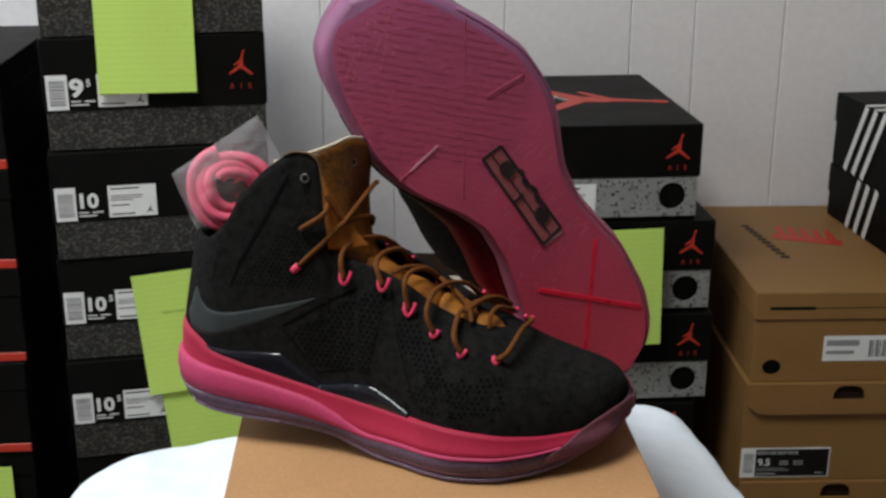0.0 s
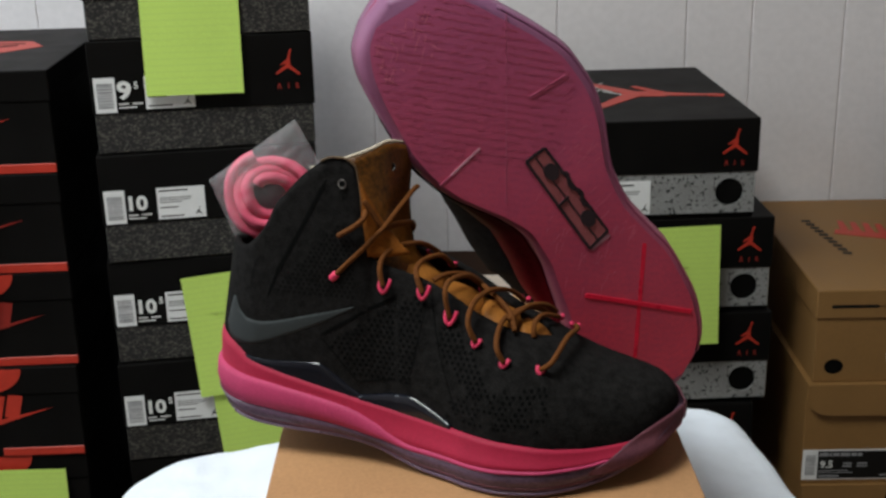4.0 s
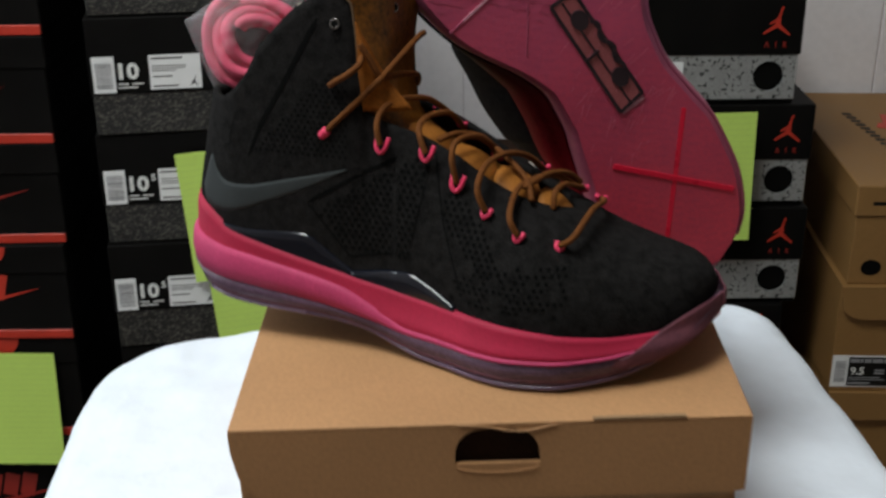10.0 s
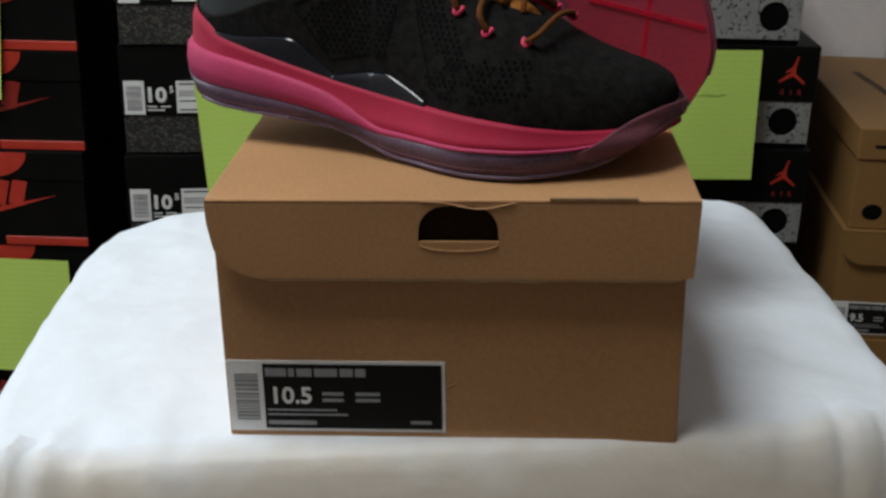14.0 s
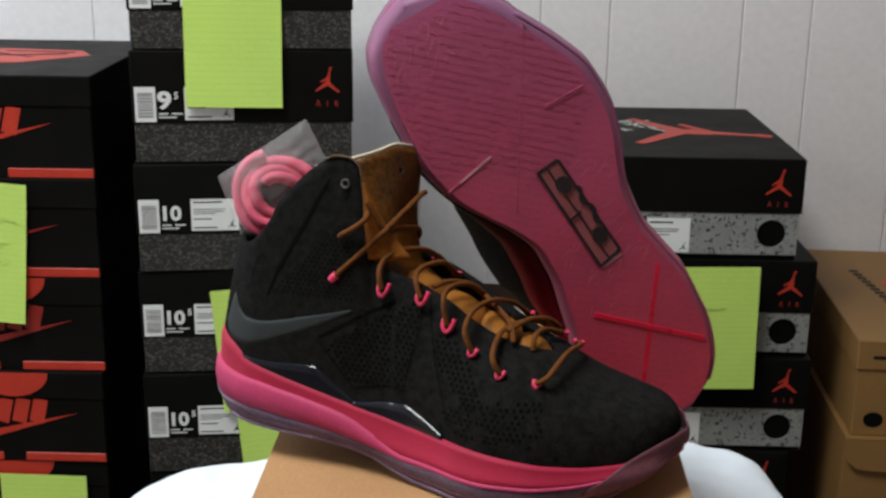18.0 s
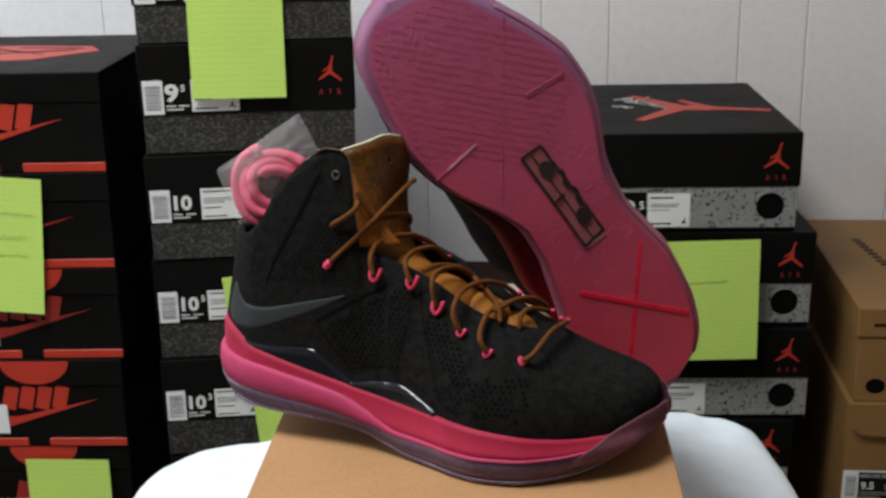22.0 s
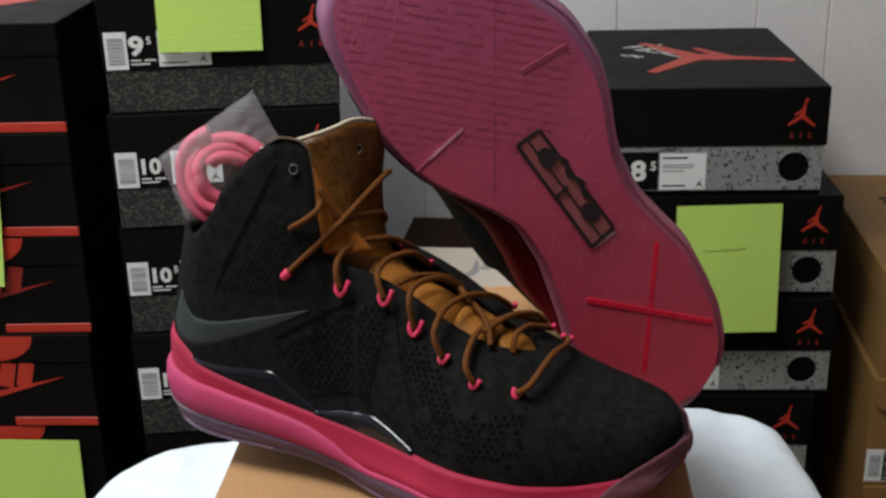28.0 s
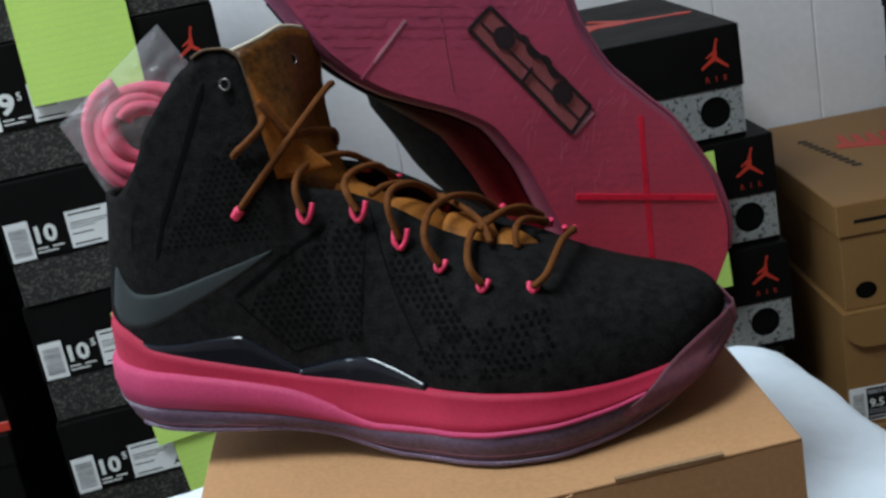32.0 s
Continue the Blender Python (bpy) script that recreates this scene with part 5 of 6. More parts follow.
def tongue_pad(a0, a1, half):
    """One stuffed ochre pad of the tongue between the laces."""
    rise = curve((0.122, 0.1210), (0.139, 0.1120), (0.1645, 0.1008), (0.184, 0.0935), (0.2035, 0.0850), (0.236, 0.0640))
    bm = bmesh.new()
    n = 12
    grid = []
    for i in range(n + 1):
        u = i / n
        a = a0 + (a1 - a0) * u
        row = []
        for j in range(n + 1):
            w = 2 * j / n - 1
            puff = 0.0044 * max(0.0, (1 - w ** 4)) ** 0.5 * math.sin(math.pi * u) ** 0.25
            row.append(bm.verts.new(put_one(a + 0.006 * w * w * (0.5 - u), -0.0185 + w * half * (0.75 + 0.25 * math.sin(math.pi * u) ** 0.5), rise(a) + puff - 0.0045 * w * w)))
        grid.append(row)
    for p, q in zip(grid, grid[1:]):
        for j in range(n):
            bm.faces.new((p[j], p[j + 1], q[j + 1], q[j]))
    bmesh.ops.recalc_face_normals(bm, faces=bm.faces[:])
    part("tongue_pad", bm, M_OCHRE, tongue_part, "stuffed ochre leather pad", smooth=True)


for a0, a1, half in ((0.124, 0.1495, 0.0195), (0.1500, 0.1745, 0.0190), (0.1750, 0.1985, 0.0185), (0.1990, 0.2190, 0.0165)):
    tongue_pad(a0, a1, half)
LOOPS = [(0.1212, -0.0500, 0.1155), (0.1462, -0.0500, 0.1136), (0.1632, -0.0512, 0.0992), (0.1803, -0.0555, 0.0868), (0.1986, -0.0592, 0.0773), (0.2191, -0.0527, 0.0723)]


def put_raw(a, b, c):
    return Vector((-0.170 + a * CT + b * ST, 0.743 - a * ST + b * CT, 0.6195 + c))


for i, (a, b, c) in enumerate(LOOPS):
    w, h = (0.0026, 0.0080) if i < 3 else (0.0016, 0.0040)
    pts = [put_raw(a - w, b + 0.0020, c + h * 0.6), put_raw(a - w * 1.1, b, c), put_raw(a - 0.0005, b - 0.0006, c - h * 0.38), put_raw(a + w * 0.9, b, c), put_raw(a + w + 0.0012, b + 0.0020, c + h * 0.6)]
    part("lace_loop", tube(pts, 0.0013, 7, 4), M_BEAD, shoe, "neon pink lace loop", smooth=True)
for a, b, c in ((0.1335, 0.0075, 0.1195), (0.1475, 0.0065, 0.1130), (0.1672, 0.0105, 0.0945), (0.1935, 0.0145, 0.0895), (0.2160, 0.0140, 0.0800), (0.2274, 0.0095, 0.0765)):
    part("lace_loop", tube([put_raw(a - 0.002, b - 0.001, c + 0.003), put_raw(a - 0.0018, b + 0.0005, c), put_raw(a + 0.0018, b + 0.0005, c - 0.0005), put_raw(a + 0.0025, b - 0.001, c + 0.0025)], 0.0015, 7, 4), M_BEAD, shoe, "neon pink lace loop", smooth=True)
def lace(radius, *pts):
    part("lace", tube([put_raw(*p) for p in pts], radius, 8, 6), M_LACE, shoe, "round waxed brown lace", smooth=True)


R = 0.00165
lace(R, (0.1212, -0.0515, 0.1168), (0.1190, -0.0500, 0.1262), (0.1190, -0.0435, 0.1325), (0.1225, -0.0350, 0.1358), (0.1265, -0.0260, 0.1355), (0.1325, -0.0120, 0.1325), (0.1358, 0.0010, 0.1255), (0.1385, 0.0090, 0.1195))
lace(R, (0.1462, -0.0510, 0.1145), (0.1425, -0.0490, 0.1225), (0.1400, -0.0425, 0.1265), (0.1405, -0.0300, 0.1280), (0.1455, -0.0130, 0.1258), (0.1478, -0.0030, 0.1190), (0.1484, 0.0075, 0.1110))
lace(R, (0.1630, -0.0512, 0.1000), (0.1608, -0.0515, 0.1125), (0.1602, -0.0470, 0.1190), (0.1617, -0.0380, 0.1205), (0.1652, -0.0220, 0.1170), (0.1681, -0.0060, 0.1074), (0.1670, 0.0100, 0.0950))
lace(R, (0.1803, -0.0558, 0.0880), (0.1760, -0.0560, 0.0985), (0.1756, -0.0490, 0.1062), (0.1774, -0.0360, 0.1095), (0.1821, -0.0180, 0.1080), (0.1882, 0.0000, 0.1010), (0.1930, 0.0140, 0.0900))
lace(R, (0.1985, -0.0598, 0.0788), (0.1944, -0.0596, 0.0868), (0.1923, -0.0490, 0.0925), (0.1926, -0.0340, 0.0958), (0.1981, -0.0180, 0.0960), (0.2052, -0.0020, 0.0922), (0.2155, 0.0135, 0.0805))
lace(R, (0.2193, -0.0532, 0.0732), (0.2253, -0.0520, 0.0775), (0.2283, -0.0420, 0.0820), (0.2301, -0.0260, 0.0845), (0.2324, -0.0080, 0.0828), (0.2280, 0.0090, 0.0775))
# runs that cross on the tongue
lace(R, (0.1500, -0.0400, 0.1190), (0.1560, -0.0280, 0.1195), (0.1640, -0.0080, 0.1120), (0.1700, 0.0080, 0.0980))
lace(R, (0.1680, 0.0080, 0.0990), (0.1737, -0.0100, 0.1062), (0.1884, -0.0220, 0.1010), (0.1959, -0.0300, 0.0965), (0.2000, -0.0380, 0.0900))
lace(R, (0.1951, -0.0340, 0.0955), (0.2026, -0.0140, 0.0972), (0.2096, 0.0020, 0.0930), (0.2150, 0.0120, 0.0850))
lace(R, (0.2100, -0.0310, 0.0840), (0.2097, -0.0260, 0.0918), (0.2118, -0.0120, 0.0915), (0.2179, 0.0060, 0.0840))
# ends through the upper eyelets and across the top of the tongue
lace(R, (0.0890, -0.0490, 0.1200), (0.0980, -0.0490, 0.1288), (0.1060, -0.0475, 0.1365), (0.1140, -0.0430, 0.1448), (0.1190, -0.0400, 0.1504), (0.1215, -0.0170, 0.1568), (0.1232, 0.0040, 0.1618), (0.1240, 0.0110, 0.1625))
lace(R, (0.0930, -0.0490, 0.1460), (0.0965, -0.0510, 0.1485), (0.1035, -0.0515, 0.1528), (0.1095, -0.0495, 0.1578), (0.1090, -0.0440, 0.1605), (0.1060, -0.0380, 0.1600))
lace(R, (0.1085, -0.0440, 0.1678), (0.1130, -0.0425, 0.1600), (0.1180, -0.0385, 0.1498), (0.1215, -0.0200, 0.1468), (0.1235, -0.0010, 0.1422), (0.1215, 0.0080, 0.1365), (0.1195, 0.0110, 0.1330))


def facing(t):
    """Tan suede strip between the collar's front edge and the tongue, with a free pointed upper end."""
    left = [(0.1040, -0.0420, 0.1800), (0.1055, -0.0430, 0.1640), (0.1060, -0.0435, 0.1500), (0.1070, -0.0435, 0.1320)]
    right = [(0.1056, -0.0420, 0.1765), (0.1110, -0.0400, 0.1665), (0.1185, -0.0345, 0.1490), (0.1320, -0.0300, 0.1310)]
    f = [[curve(*((k / 3, row[k][d]) for k in range(4))) for d in range(3)] for row in (left, right)]
    bm = bmesh.new()
    n, rows = 8, 20
    grid = []
    for j in range(rows + 1):
        v = j / rows
        p, q = Vector([g_(v) for g_ in f[0]]), Vector([g_(v) for g_ in f[1]])
        grid.append([bm.verts.new(put_raw(*(p.lerp(q, i / n) + Vector((0.0020, -0.0015, 0.0)) * math.sin(math.pi * i / n)))) for i in range(n + 1)])
    for p, q in zip(grid, grid[1:]):
        for i in range(n):
            bm.faces.new((p[i], p[i + 1], q[i + 1], q[i]))
    bmesh.ops.recalc_face_normals(bm, faces=bm.faces[:])
    ob = part("lace_facing", bm, M_FACING, t, "tan suede lace facing", smooth=True)
    th = ob.modifiers.new("thickness", "SOLIDIFY")
    th.thickness, th.offset = 0.0012, 0


facing(shoe)
part("collar_piping", tube([tuple(put_one(a, one.edge_b(a) - 0.0006, one.edge_c(a) + 0.0004)) for a in (0.082, 0.088, 0.094, 0.0985, 0.102, 0.1045, 0.1058, 0.1066, 0.1075)], 0.00065, 7, 3), M_PIPING, up, "thin tan piping of the collar", smooth=True)
part("lace_bead", tube([put_raw(0.0868, -0.0485, 0.1178), put_raw(0.0885, -0.0490, 0.1195), put_raw(0.0905, -0.0495, 0.1215)], 0.0025, 8, 3), M_BEAD, shoe, "red lace tip at the eyelet", smooth=True)


def eyelet(t, p, n):
    bm = bmesh.new()
    n = n.normalized()
    u = n.cross(Vector((0, 0, 1))).normalized()
    v = u.cross(n)
    ring_ = []
    for i in range(17):
        a = 2 * math.pi * i / 16
        ring_.append(tuple(p + 0.0024 * (math.cos(a) * u + math.sin(a) * v)))
    part("eyelet", tube(ring_, 0.00045, 7, 1), M_METAL, t, "small silver eyelet", smooth=True)
    disc = [bm.verts.new(p + n * 0.0002 + 0.0023 * (math.cos(k * math.pi / 6) * u + math.sin(k * math.pi / 6) * v)) for k in range(12)]
    bm.faces.new(disc)
    part("eyelet_hole", bm, M_HOLE, t, "dark hole of the eyelet")


eyelet(up, put_one(0.0958, -0.0462, 0.1780), Vector((-0.24, -0.97, 0.15)))
eyelet(tongue_part, put_one(0.1128, -0.0050, 0.1790), Vector((0.45, -0.85, 0.25)))

# ---- second shoe, standing on its heel with the sole to the front ----
HV = Vector((1, 0.2, 0)).normalized()
BACK = Vector((-0.2, 1, 0)).normalized()
UPV = Vector((0, 0, 1))
TOEV = -0.5 * HV + 0.866 * UPV
INV = -(0.866 * HV + 0.5 * UPV)


def put_two(a, b, c):
    return Vector((0.1, 0.757, 0.6195)) + TOEV * a + INV * b + BACK * c


OUT2 = curve((-0.0105, -0.0236), (-0.0095, -0.029), (-0.0038, -0.0395), (0.0061, -0.0539), (0.0241, -0.0650), (0.0503, -0.0709), (0.0771, -0.0715), (0.1048, -0.0661), (0.1291, -0.0617), (0.1513, -0.0632), (0.1701, -0.0689), (0.1877, -0.0755), (0.2094, -0.0795),
             (0.2322, -0.0779), (0.2562, -0.0686), (0.2782, -0.0564), (0.3000, -0.0430), (0.3150, -0.0275), (0.3215, -0.0120), (0.3245, 0.0030))
IN2 = curve((-0.0105, -0.0232), (-0.0085, -0.0150), (0.0, -0.0059), (0.0146, 0.0092), (0.0381, 0.0180), (0.0588, 0.0179), (0.0828, 0.0128), (0.1004, 0.0096), (0.1223, 0.0060), (0.1414, 0.0061), (0.16, 0.0128), (0.1778, 0.0240), (0.1957, 0.0350), (0.2136, 0.0413), (0.2359, 0.0447),
            (0.2639, 0.0441), (0.2864, 0.0424), (0.3037, 0.0366), (0.3150, 0.0246), (0.3205, 0.0140), (0.3245, 0.0034))
K = 0.955
two = Shoe(put_two, OUT2, IN2, lambda a: 0.10 * BOTTOM(a * K), lambda a: SEAM(a * K), lambda a: TOP(a * K), -0.0105, 0.3245)
shoe_two = thing("sneaker", pose(0, 0, 0), "matching high-top sneaker upright on its heel showing berry sole", "sneaker", "pair of high-top sneakers")
sole_parts(two, shoe_two, True, M_RIMTWO)


def arch_shade(s, t, a0, a1, material, label):
    """A sidewall sheet under the instep, on the inner side, that carries painted shade."""
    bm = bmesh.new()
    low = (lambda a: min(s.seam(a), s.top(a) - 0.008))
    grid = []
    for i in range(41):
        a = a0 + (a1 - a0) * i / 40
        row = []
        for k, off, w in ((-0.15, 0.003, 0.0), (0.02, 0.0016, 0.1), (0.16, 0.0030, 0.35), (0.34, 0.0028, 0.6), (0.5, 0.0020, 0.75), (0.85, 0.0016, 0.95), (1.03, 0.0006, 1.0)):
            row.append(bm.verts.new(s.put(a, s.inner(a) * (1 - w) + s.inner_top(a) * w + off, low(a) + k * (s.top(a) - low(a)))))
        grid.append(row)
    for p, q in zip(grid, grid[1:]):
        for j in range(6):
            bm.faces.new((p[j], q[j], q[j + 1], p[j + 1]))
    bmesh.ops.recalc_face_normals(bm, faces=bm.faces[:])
    ob = part("arch_shade", bm, material, t, label, smooth=True)
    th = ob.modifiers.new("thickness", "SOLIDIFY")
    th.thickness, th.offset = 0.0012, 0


arch_shade(two, shoe_two, 0.030, 0.262, M_ARCHSHADE, "sidewall with shade painted dark red to black under the instep")
up2 = part("upper", two.upper(80, 16), M_SUEDE, shoe_two, "black suede upper", smooth=True)
s3 = up2.modifiers.new("thickness", "SOLIDIFY")
s3.thickness, s3.offset = 0.0032, -1


RIM_OUT = curve((-0.02, 0.0040), (0.10, 0.0040), (0.20, 0.0050), (0.28, 0.0060), (0.33, 0.0075))
RIM_IN = curve((-0.02, 0.0030), (0.20, 0.0035), (0.26, 0.0045), (0.30, 0.0072), (0.33, 0.0080))


def tread():
    """The berry-coloured field of the sole inside its clear rim."""
    n = 90
    bm = bmesh.new()
    rows = []
    across = 14
    for a in two.stations(n, two.a0 + 0.006, two.a1 - 0.010):
        l, r = two.outer(a) + RIM_OUT(a), two.inner(a) - RIM_IN(a)
        if l > r:
            l = r = (l + r) / 2
        rows.append([bm.verts.new(put_two(a, l + (r - l) * k / across, two.bottom(a) - 0.0012)) for k in range(across + 1)])
    for p, q in zip(rows, rows[1:]):
        for k in range(across):
            bm.faces.new((p[k], p[k + 1], q[k + 1], q[k]))
    for f in bm.faces:
        f.normal_update()
        if f.normal.dot(BACK) > 0:
            f.normal_flip()
    return bm


tread_part = part("tread", tread(), M_SOLE, shoe_two, "translucent berry-pink herringbone tread", smooth=True)


def sole_plate(pts, material, name, label, lift=0.0024, thick=0.0012):
    """A flat raised or coloured mark on the sole, by an outline of (a, b)."""
    bm = bmesh.new()
    f = [bm.verts.new(put_two(a, b, two.bottom(a) - lift)) for a, b in pts]
    g = [bm.verts.new(put_two(a, b, two.bottom(a) - lift + thick)) for a, b in pts]
    bm.faces.new(f)
    for i in range(len(f)):
        j = (i + 1) % len(f)
        bm.faces.new((f[i], g[i], g[j], f[j]))
    bmesh.ops.recalc_face_normals(bm, faces=bm.faces[:])
    return part(name, bm, material, tread_part, label)


def sole_bar(p, q, w, material, name, label, lift=0.0024):
    d = Vector((q[0] - p[0], q[1] - p[1])).normalized()
    n = Vector((-d.y, d.x)) * w
    return sole_plate([(p[0] + n.x, p[1] + n.y), (p[0] - n.x, p[1] - n.y), (q[0] - n.x, q[1] - n.y), (q[0] + n.x, q[1] + n.y)], material, name, label, lift)


sole_bar((0.0965, -0.0575), (0.0260, -0.0118), 0.0014, M_SOLERED, "groove", "bright red flex groove", 0.0014)
sole_bar((0.0868, -0.0056), (0.0340, -0.0614), 0.0015, M_SOLERED, "groove", "bright red flex groove", 0.0020)
F = [(0.1903, -0.0179), (0.1916, -0.0328), (0.1188, -0.0405), (0.1147, -0.0243)]
sole_plate(F, mat("salmon_window", (0.36, 0.095, 0.105), 0.35, 60, 0.1), "mark_field", "salmon field inside the framed mark", 0.0019)
for p, q in zip(F, F[1:] + F[:1]):
    sole_bar(p, q, 0.0010, M_SOLEINK, "frame_bar", "dark bar of the framed mark", 0.0024)
sole_bar((0.1890, -0.0245), (0.1170, -0.0318), 0.0006, M_SOLEINK, "frame_bar", "thin dark bar", 0.0024)
sole_bar((0.1525, -0.0205), (0.1545, -0.0300), 0.0008, M_SOLEINK, "frame_bar", "thin dark bar", 0.0026)
for a, b in ((0.1755, -0.0285), (0.1340, -0.0335)):
    sole_plate([(a + 0.0062 * math.cos(k * 0.524), b + 0.0050 * math.sin(k * 0.524)) for k in range(12)], M_SOLEINK, "blob", "dark rounded blob of the mark", 0.0028)
wav = [(0.1720, -0.0335), (0.1690, -0.0368), (0.1655, -0.0362), (0.1620, -0.0340), (0.1580, -0.0345), (0.1550, -0.0378), (0.1515, -0.0388), (0.1480, -0.0362), (0.1440, -0.0358), (0.1405, -0.0385), (0.1370, -0.0385)]
for p, q in zip(wav, wav[1:]):
    sole_bar(p, q, 0.0011, M_SOLEINK, "wave_bar", "dark piece of a wavy line", 0.0026)
M_PALELINE = mat("pale_sole_line", (0.58, 0.27, 0.35), 0.25, 60, 0.1)
M_FAINT = mat("faint_scuff", (0.66, 0.17, 0.25), 0.35, 60, 0.1)
M_LINE = mat("faint_moulded_line", (0.44, 0.090, 0.175), 0.35, 60, 0.1)
M_RIB = mat("tread_rib", (0.39, 0.056, 0.114), 0.45, 90, 0.10)
# the pale colour paints the glint along this flex line
sole_bar((0.2146, 0.0027), (0.2095, 0.0275), 0.0007, M_PALELINE, "flex_line", "flex line with its glint put into the pale colour", 0.0018)
sole_bar((0.2095, 0.0275), (0.2075, 0.0375), 0.0005, M_LINE, "flex_line", "faint end of the flex line", 0.0018)
sole_bar((0.2257, -0.0410), (0.2253, -0.0690), 0.0004, M_LINE, "flex_line", "faint moulded flex line", 0.0018)
# a darker bar paints the shaded side of the line above
sole_bar((0.2240, -0.0405), (0.2236, -0.0690), 0.0005, M_RIB, "flex_line", "shaded side of the flex line, painted dark", 0.0017)
sole_bar((0.2790, -0.0550), (0.1733, 0.0069), 0.0002, M_LINE, "flex_line", "faint moulded line down the forefoot", 0.0017)
sole_bar((0.1135, -0.0250), (0.1155, -0.0400), 0.0011, M_PALELINE, "flex_line", "pale moulded edge", 0.0018)

def on_sole(a, b, margin=0.002):
    return two.a0 + 0.008 < a < two.a1 - 0.014 and two.outer(a) + RIM_OUT(a) + margin < b < two.inner(a) - RIM_IN(a) - margin


def tread_ribs():
    """Two families of fine wavy slanted ribs crossing over the forefoot, broken here and there."""
    rn = random.Random(21)
    dark = bmesh.new()
    for family, (da, db, gap, width) in enumerate(((-0.669, -0.743, 0.0050, 0.00032), (0.60, -0.80, 0.0062, 0.00010))):
        na, nb = -db, da
        for i in range(-24, 25):
            oa, ob_ = 0.255 + na * gap * i, -0.015 + nb * gap * i
            last, skip = None, 0
            for k in range(-56, 57):
                w = 0.0005 * (abs((k * 0.42 + i * 0.31) % 2 - 1) * 2 - 1) + rn.uniform(-0.00015, 0.00015)
                a, b = oa + da * 0.0018 * k + na * w, ob_ + db * 0.0018 * k + nb * w
                skip = skip - 1 if skip else (rn.randint(1, 4) if rn.random() < (0.05 if family == 0 else 0.16) else 0)
                if skip or not on_sole(a, b) or a < 0.196 + 0.02 * math.sin(b * 60):
                    last = None
                    continue
                h = width * rn.uniform(0.6, 1.3)
                now = [dark.verts.new(put_two(a + na * h * e, b + nb * h * e, two.bottom(a) - 0.00145 - 0.00006 * family)) for e in (1, -1)]
                if last:
                    dark.faces.new((last[0], last[1], now[1], now[0]))
                last = now
    bmesh.ops.recalc_face_normals(dark, faces=dark.faces[:])
    part("tread_ribs", dark, M_RIB, tread_part, "fine wavy ribs moulded in the tread")
    pale = bmesh.new()

    def stroke(a, b, turn, ln, w):
        ca, cb = math.cos(turn), math.sin(turn)
        if on_sole(a, b) and on_sole(a + ca * ln, b + cb * ln):
            pale.faces.new([pale.verts.new(put_two(a + ca * ln * e - cb * w * f, b + cb * ln * e + ca * w * f, two.bottom(a) - 0.00165)) for e, f in ((0, 1), (0, -1), (1, -0.3), (1, 0.3))])
    for i in range(46):
        stroke(rn.uniform(0.275, 0.306), rn.uniform(-0.012, 0.034), rn.choice((-0.8, 0.55)) + rn.uniform(-0.2, 0.2), rn.uniform(0.003, 0.008), 0.00022)
    for i in range(44):
        stroke(rn.uniform(0.088, 0.185), rn.uniform(-0.066, 0.004), 2.2 + rn.uniform(-0.35, 0.35), rn.uniform(0.004, 0.014), 0.00018)
    for i in range(26):
        stroke(rn.uniform(0.10, 0.19), rn.uniform(-0.068, -0.044), 1.75 + rn.uniform(-0.2, 0.2), rn.uniform(0.004, 0.011), 0.00016)
    bmesh.ops.recalc_face_normals(pale, faces=pale.faces[:])
    part("tread_scuff", pale, M_FAINT, tread_part, "fine pale scuffs on the tread")


tread_ribs()
# laces of the second shoe peeping past its inner side
for a in (0.120, 0.145, 0.170, 0.195):
    m = 2 * two.mid(a) - two.edge_b(a)
    c = two.edge_c(a)
    part("lace", tube([put_two(a, m + 0.006, c - 0.012), put_two(a + 0.003, m + 0.009, c), put_two(a + 0.006, m + 0.002, c + 0.010), put_two(a + 0.008, -0.016, c + 0.014)], 0.0021, 8, 5), M_LACE, shoe_two, "round waxed brown lace", smooth=True)


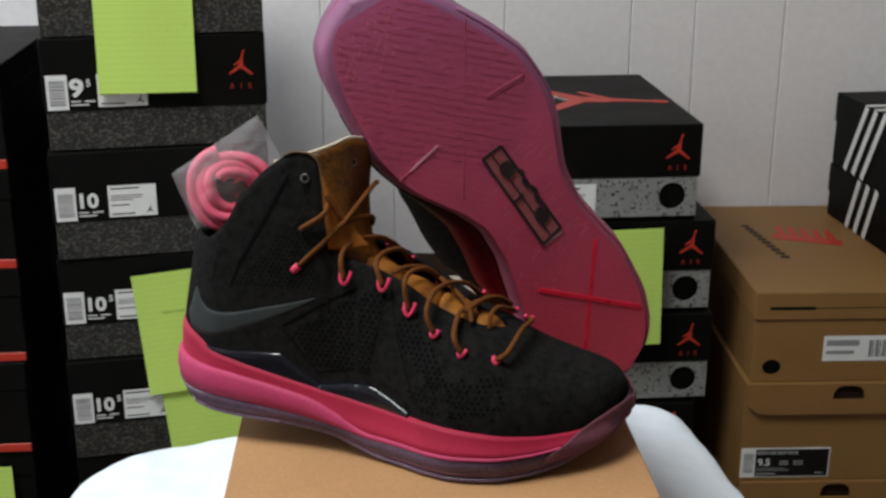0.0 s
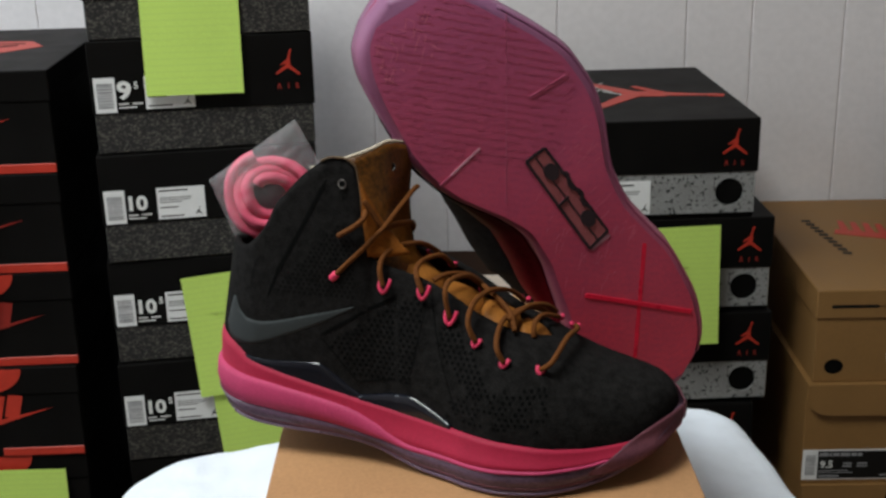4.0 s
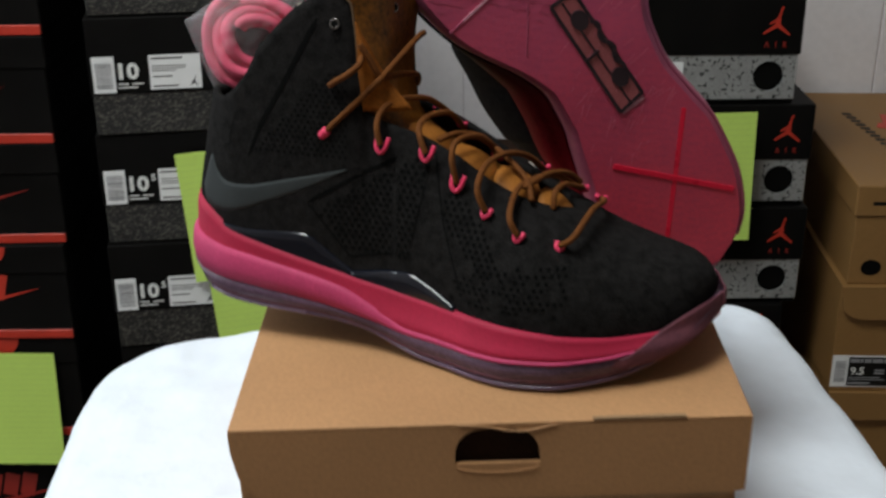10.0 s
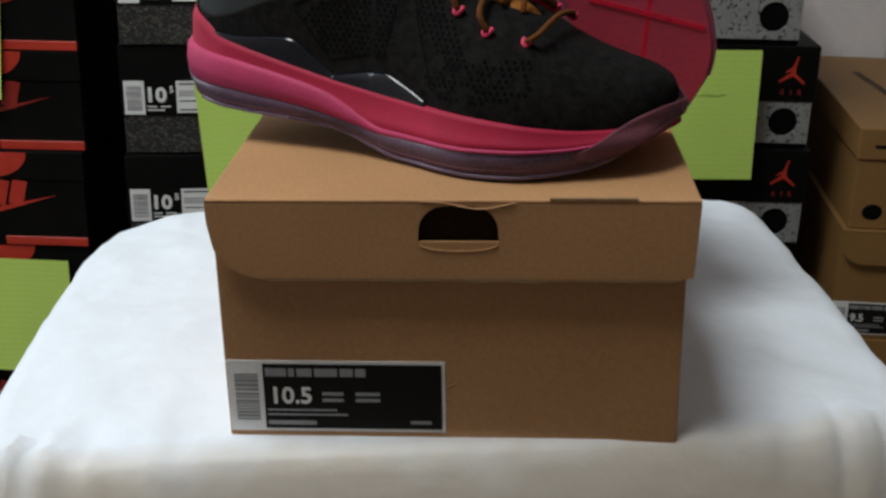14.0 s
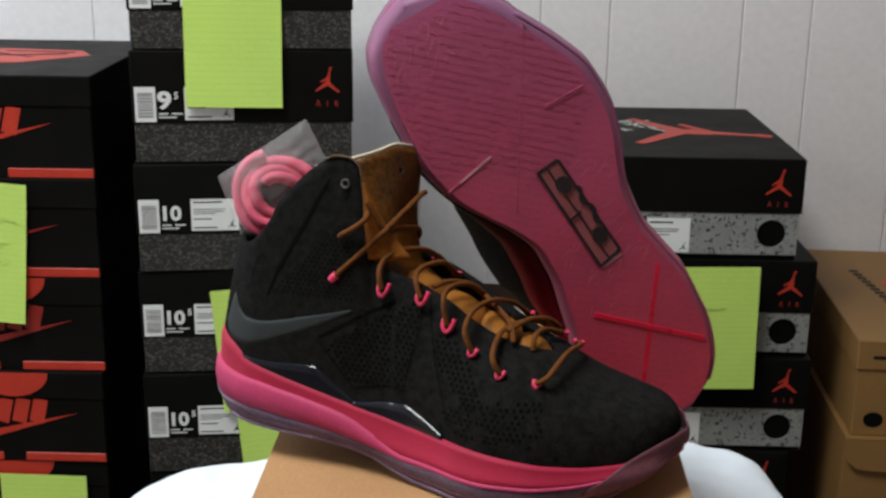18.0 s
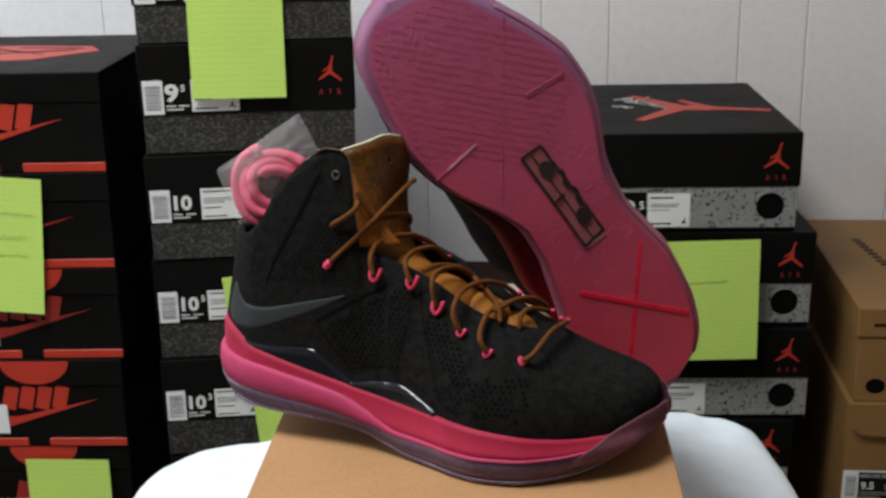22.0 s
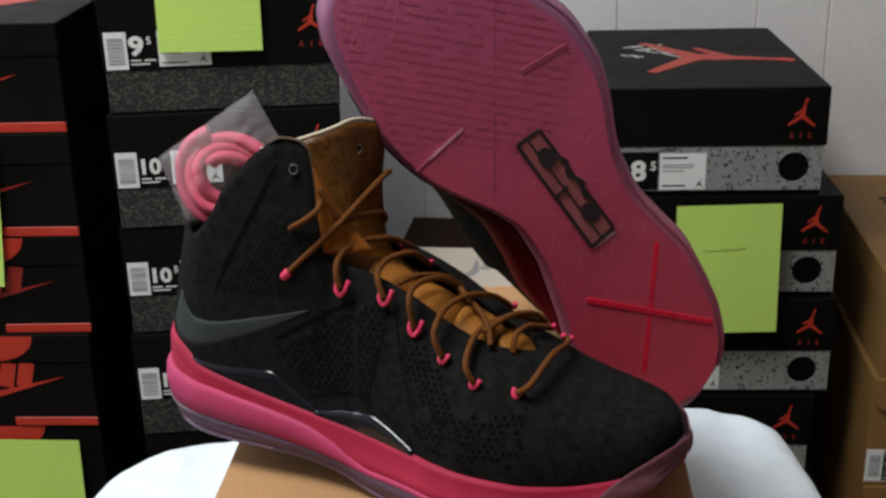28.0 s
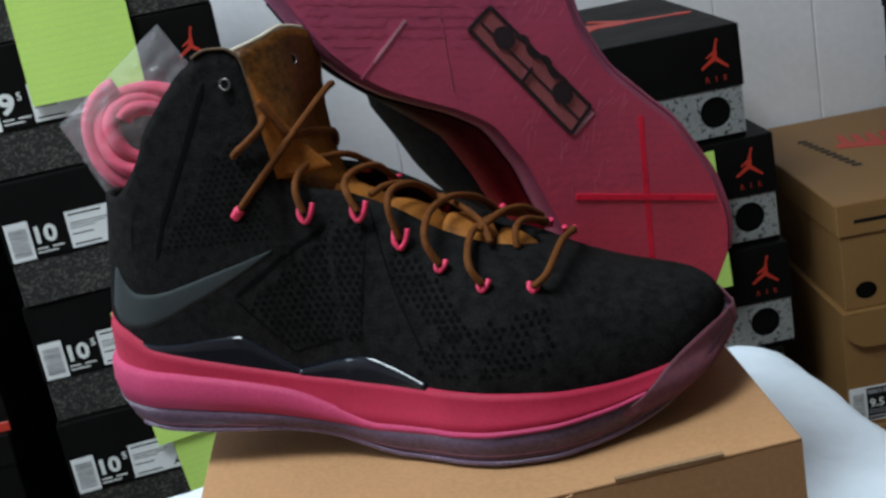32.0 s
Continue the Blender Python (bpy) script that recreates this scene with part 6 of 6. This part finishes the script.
# ---- spare laces in a bag ----
def spare_laces():
    c0 = Vector((-0.1440, 0.735, 0.7745))
    n = Vector((0.15, -0.95, 0.28)).normalized()
    u = n.cross(Vector((0.2, 0, 1))).normalized()
    v = u.cross(n)
    t = thing("lace_bag", pose(0, 0, 0), "rolled pink flat laces in a clear plastic bag", "laces")
    # a flat cord wound on itself, seen end on
    bm = bmesh.new()
    prev = None
    turns, steps = 3.1, 150
    for i in range(steps + 1):
        s = i / steps
        a = 2 * math.pi * turns * s + 0.4
        r = 0.0115 + 0.0195 * s + 0.0006 * math.sin(a * 3)
        e = u * math.cos(a) * 1.0 + v * math.sin(a) * 0.92
        r *= 1 + 0.26 * s * max(0.0, e.dot(Vector((-0.5, 0, -0.86)))) ** 4
        mid = c0 + e * r * 0.92 + n * (0.004 * math.sin(a * 1.3) - 0.004 * s)
        w, h = 0.0042, 0.0070
        ring_ = [bm.verts.new(mid + e * (w * math.cos(k * math.pi / 4)) + n * (h * math.sin(k * math.pi / 4))) for k in range(8)]
        if prev:
            for k in range(8):
                bm.faces.new((prev[k], prev[(k + 1) % 8], ring_[(k + 1) % 8], ring_[k]))
        prev = ring_
    bmesh.ops.recalc_face_normals(bm, faces=bm.faces[:])
    part("lace_roll", bm, M_PINKLACE, t, "pink flat lace wound into a roll", smooth=True)
    # clear bag: two crinkled sheets with pinched corners
    film = bpy.data.materials.new("clear_plastic_film")
    film.use_nodes = True
    tr, b = nodes_of(film)
    b.inputs["Base Color"].default_value = (0.92, 0.94, 0.97, 1)
    b.inputs["Roughness"].default_value = 0.12
    b.inputs["Alpha"].default_value = 0.12
    b.inputs["Specular IOR Level"].default_value = 1.0
    nz = tr.nodes.new("ShaderNodeTexNoise")
    nz.inputs["Scale"].default_value = 90
    tc = tr.nodes.new("ShaderNodeTexCoord")
    tr.links.new(tc.outputs["Object"], nz.inputs["Vector"])
    bp = tr.nodes.new("ShaderNodeBump")
    bp.inputs["Strength"].default_value, bp.inputs["Distance"].default_value = 0.8, 0.004
    tr.links.new(nz.outputs["Fac"], bp.inputs["Height"])
    tr.links.new(bp.outputs[0], b.inputs["Normal"])
    corners = [Vector((-0.1850, 0.735, 0.7840)), Vector((-0.1260, 0.737, 0.8235)), Vector((-0.1080, 0.735, 0.7890)), Vector((-0.1672, 0.733, 0.7370))]
    for sgn in (1, -1):
        bm = bmesh.new()
        g = {}
        k = 22
        for i in range(k + 1):
            for j in range(k + 1):
                s, r = i / k, j / k
                p = corners[0] * (1 - s) * (1 - r) + corners[1] * s * (1 - r) + corners[2] * s * r + corners[3] * (1 - s) * r
                bulge = (math.sin(math.pi * s) * math.sin(math.pi * r)) ** 0.5
                p = p + n * sgn * (0.0175 * bulge + 0.0014 * noise.noise(p * 160))
                g[i, j] = bm.verts.new(p)
        for i in range(k):
            for j in range(k):
                bm.faces.new((g[i, j], g[i + 1, j], g[i + 1, j + 1], g[i, j + 1]))
        bmesh.ops.recalc_face_normals(bm, faces=bm.faces[:])
        ob = part("bag_sheet", bm, film, t, "crinkled clear plastic sheet", smooth=True)
    return t


spare_laces()
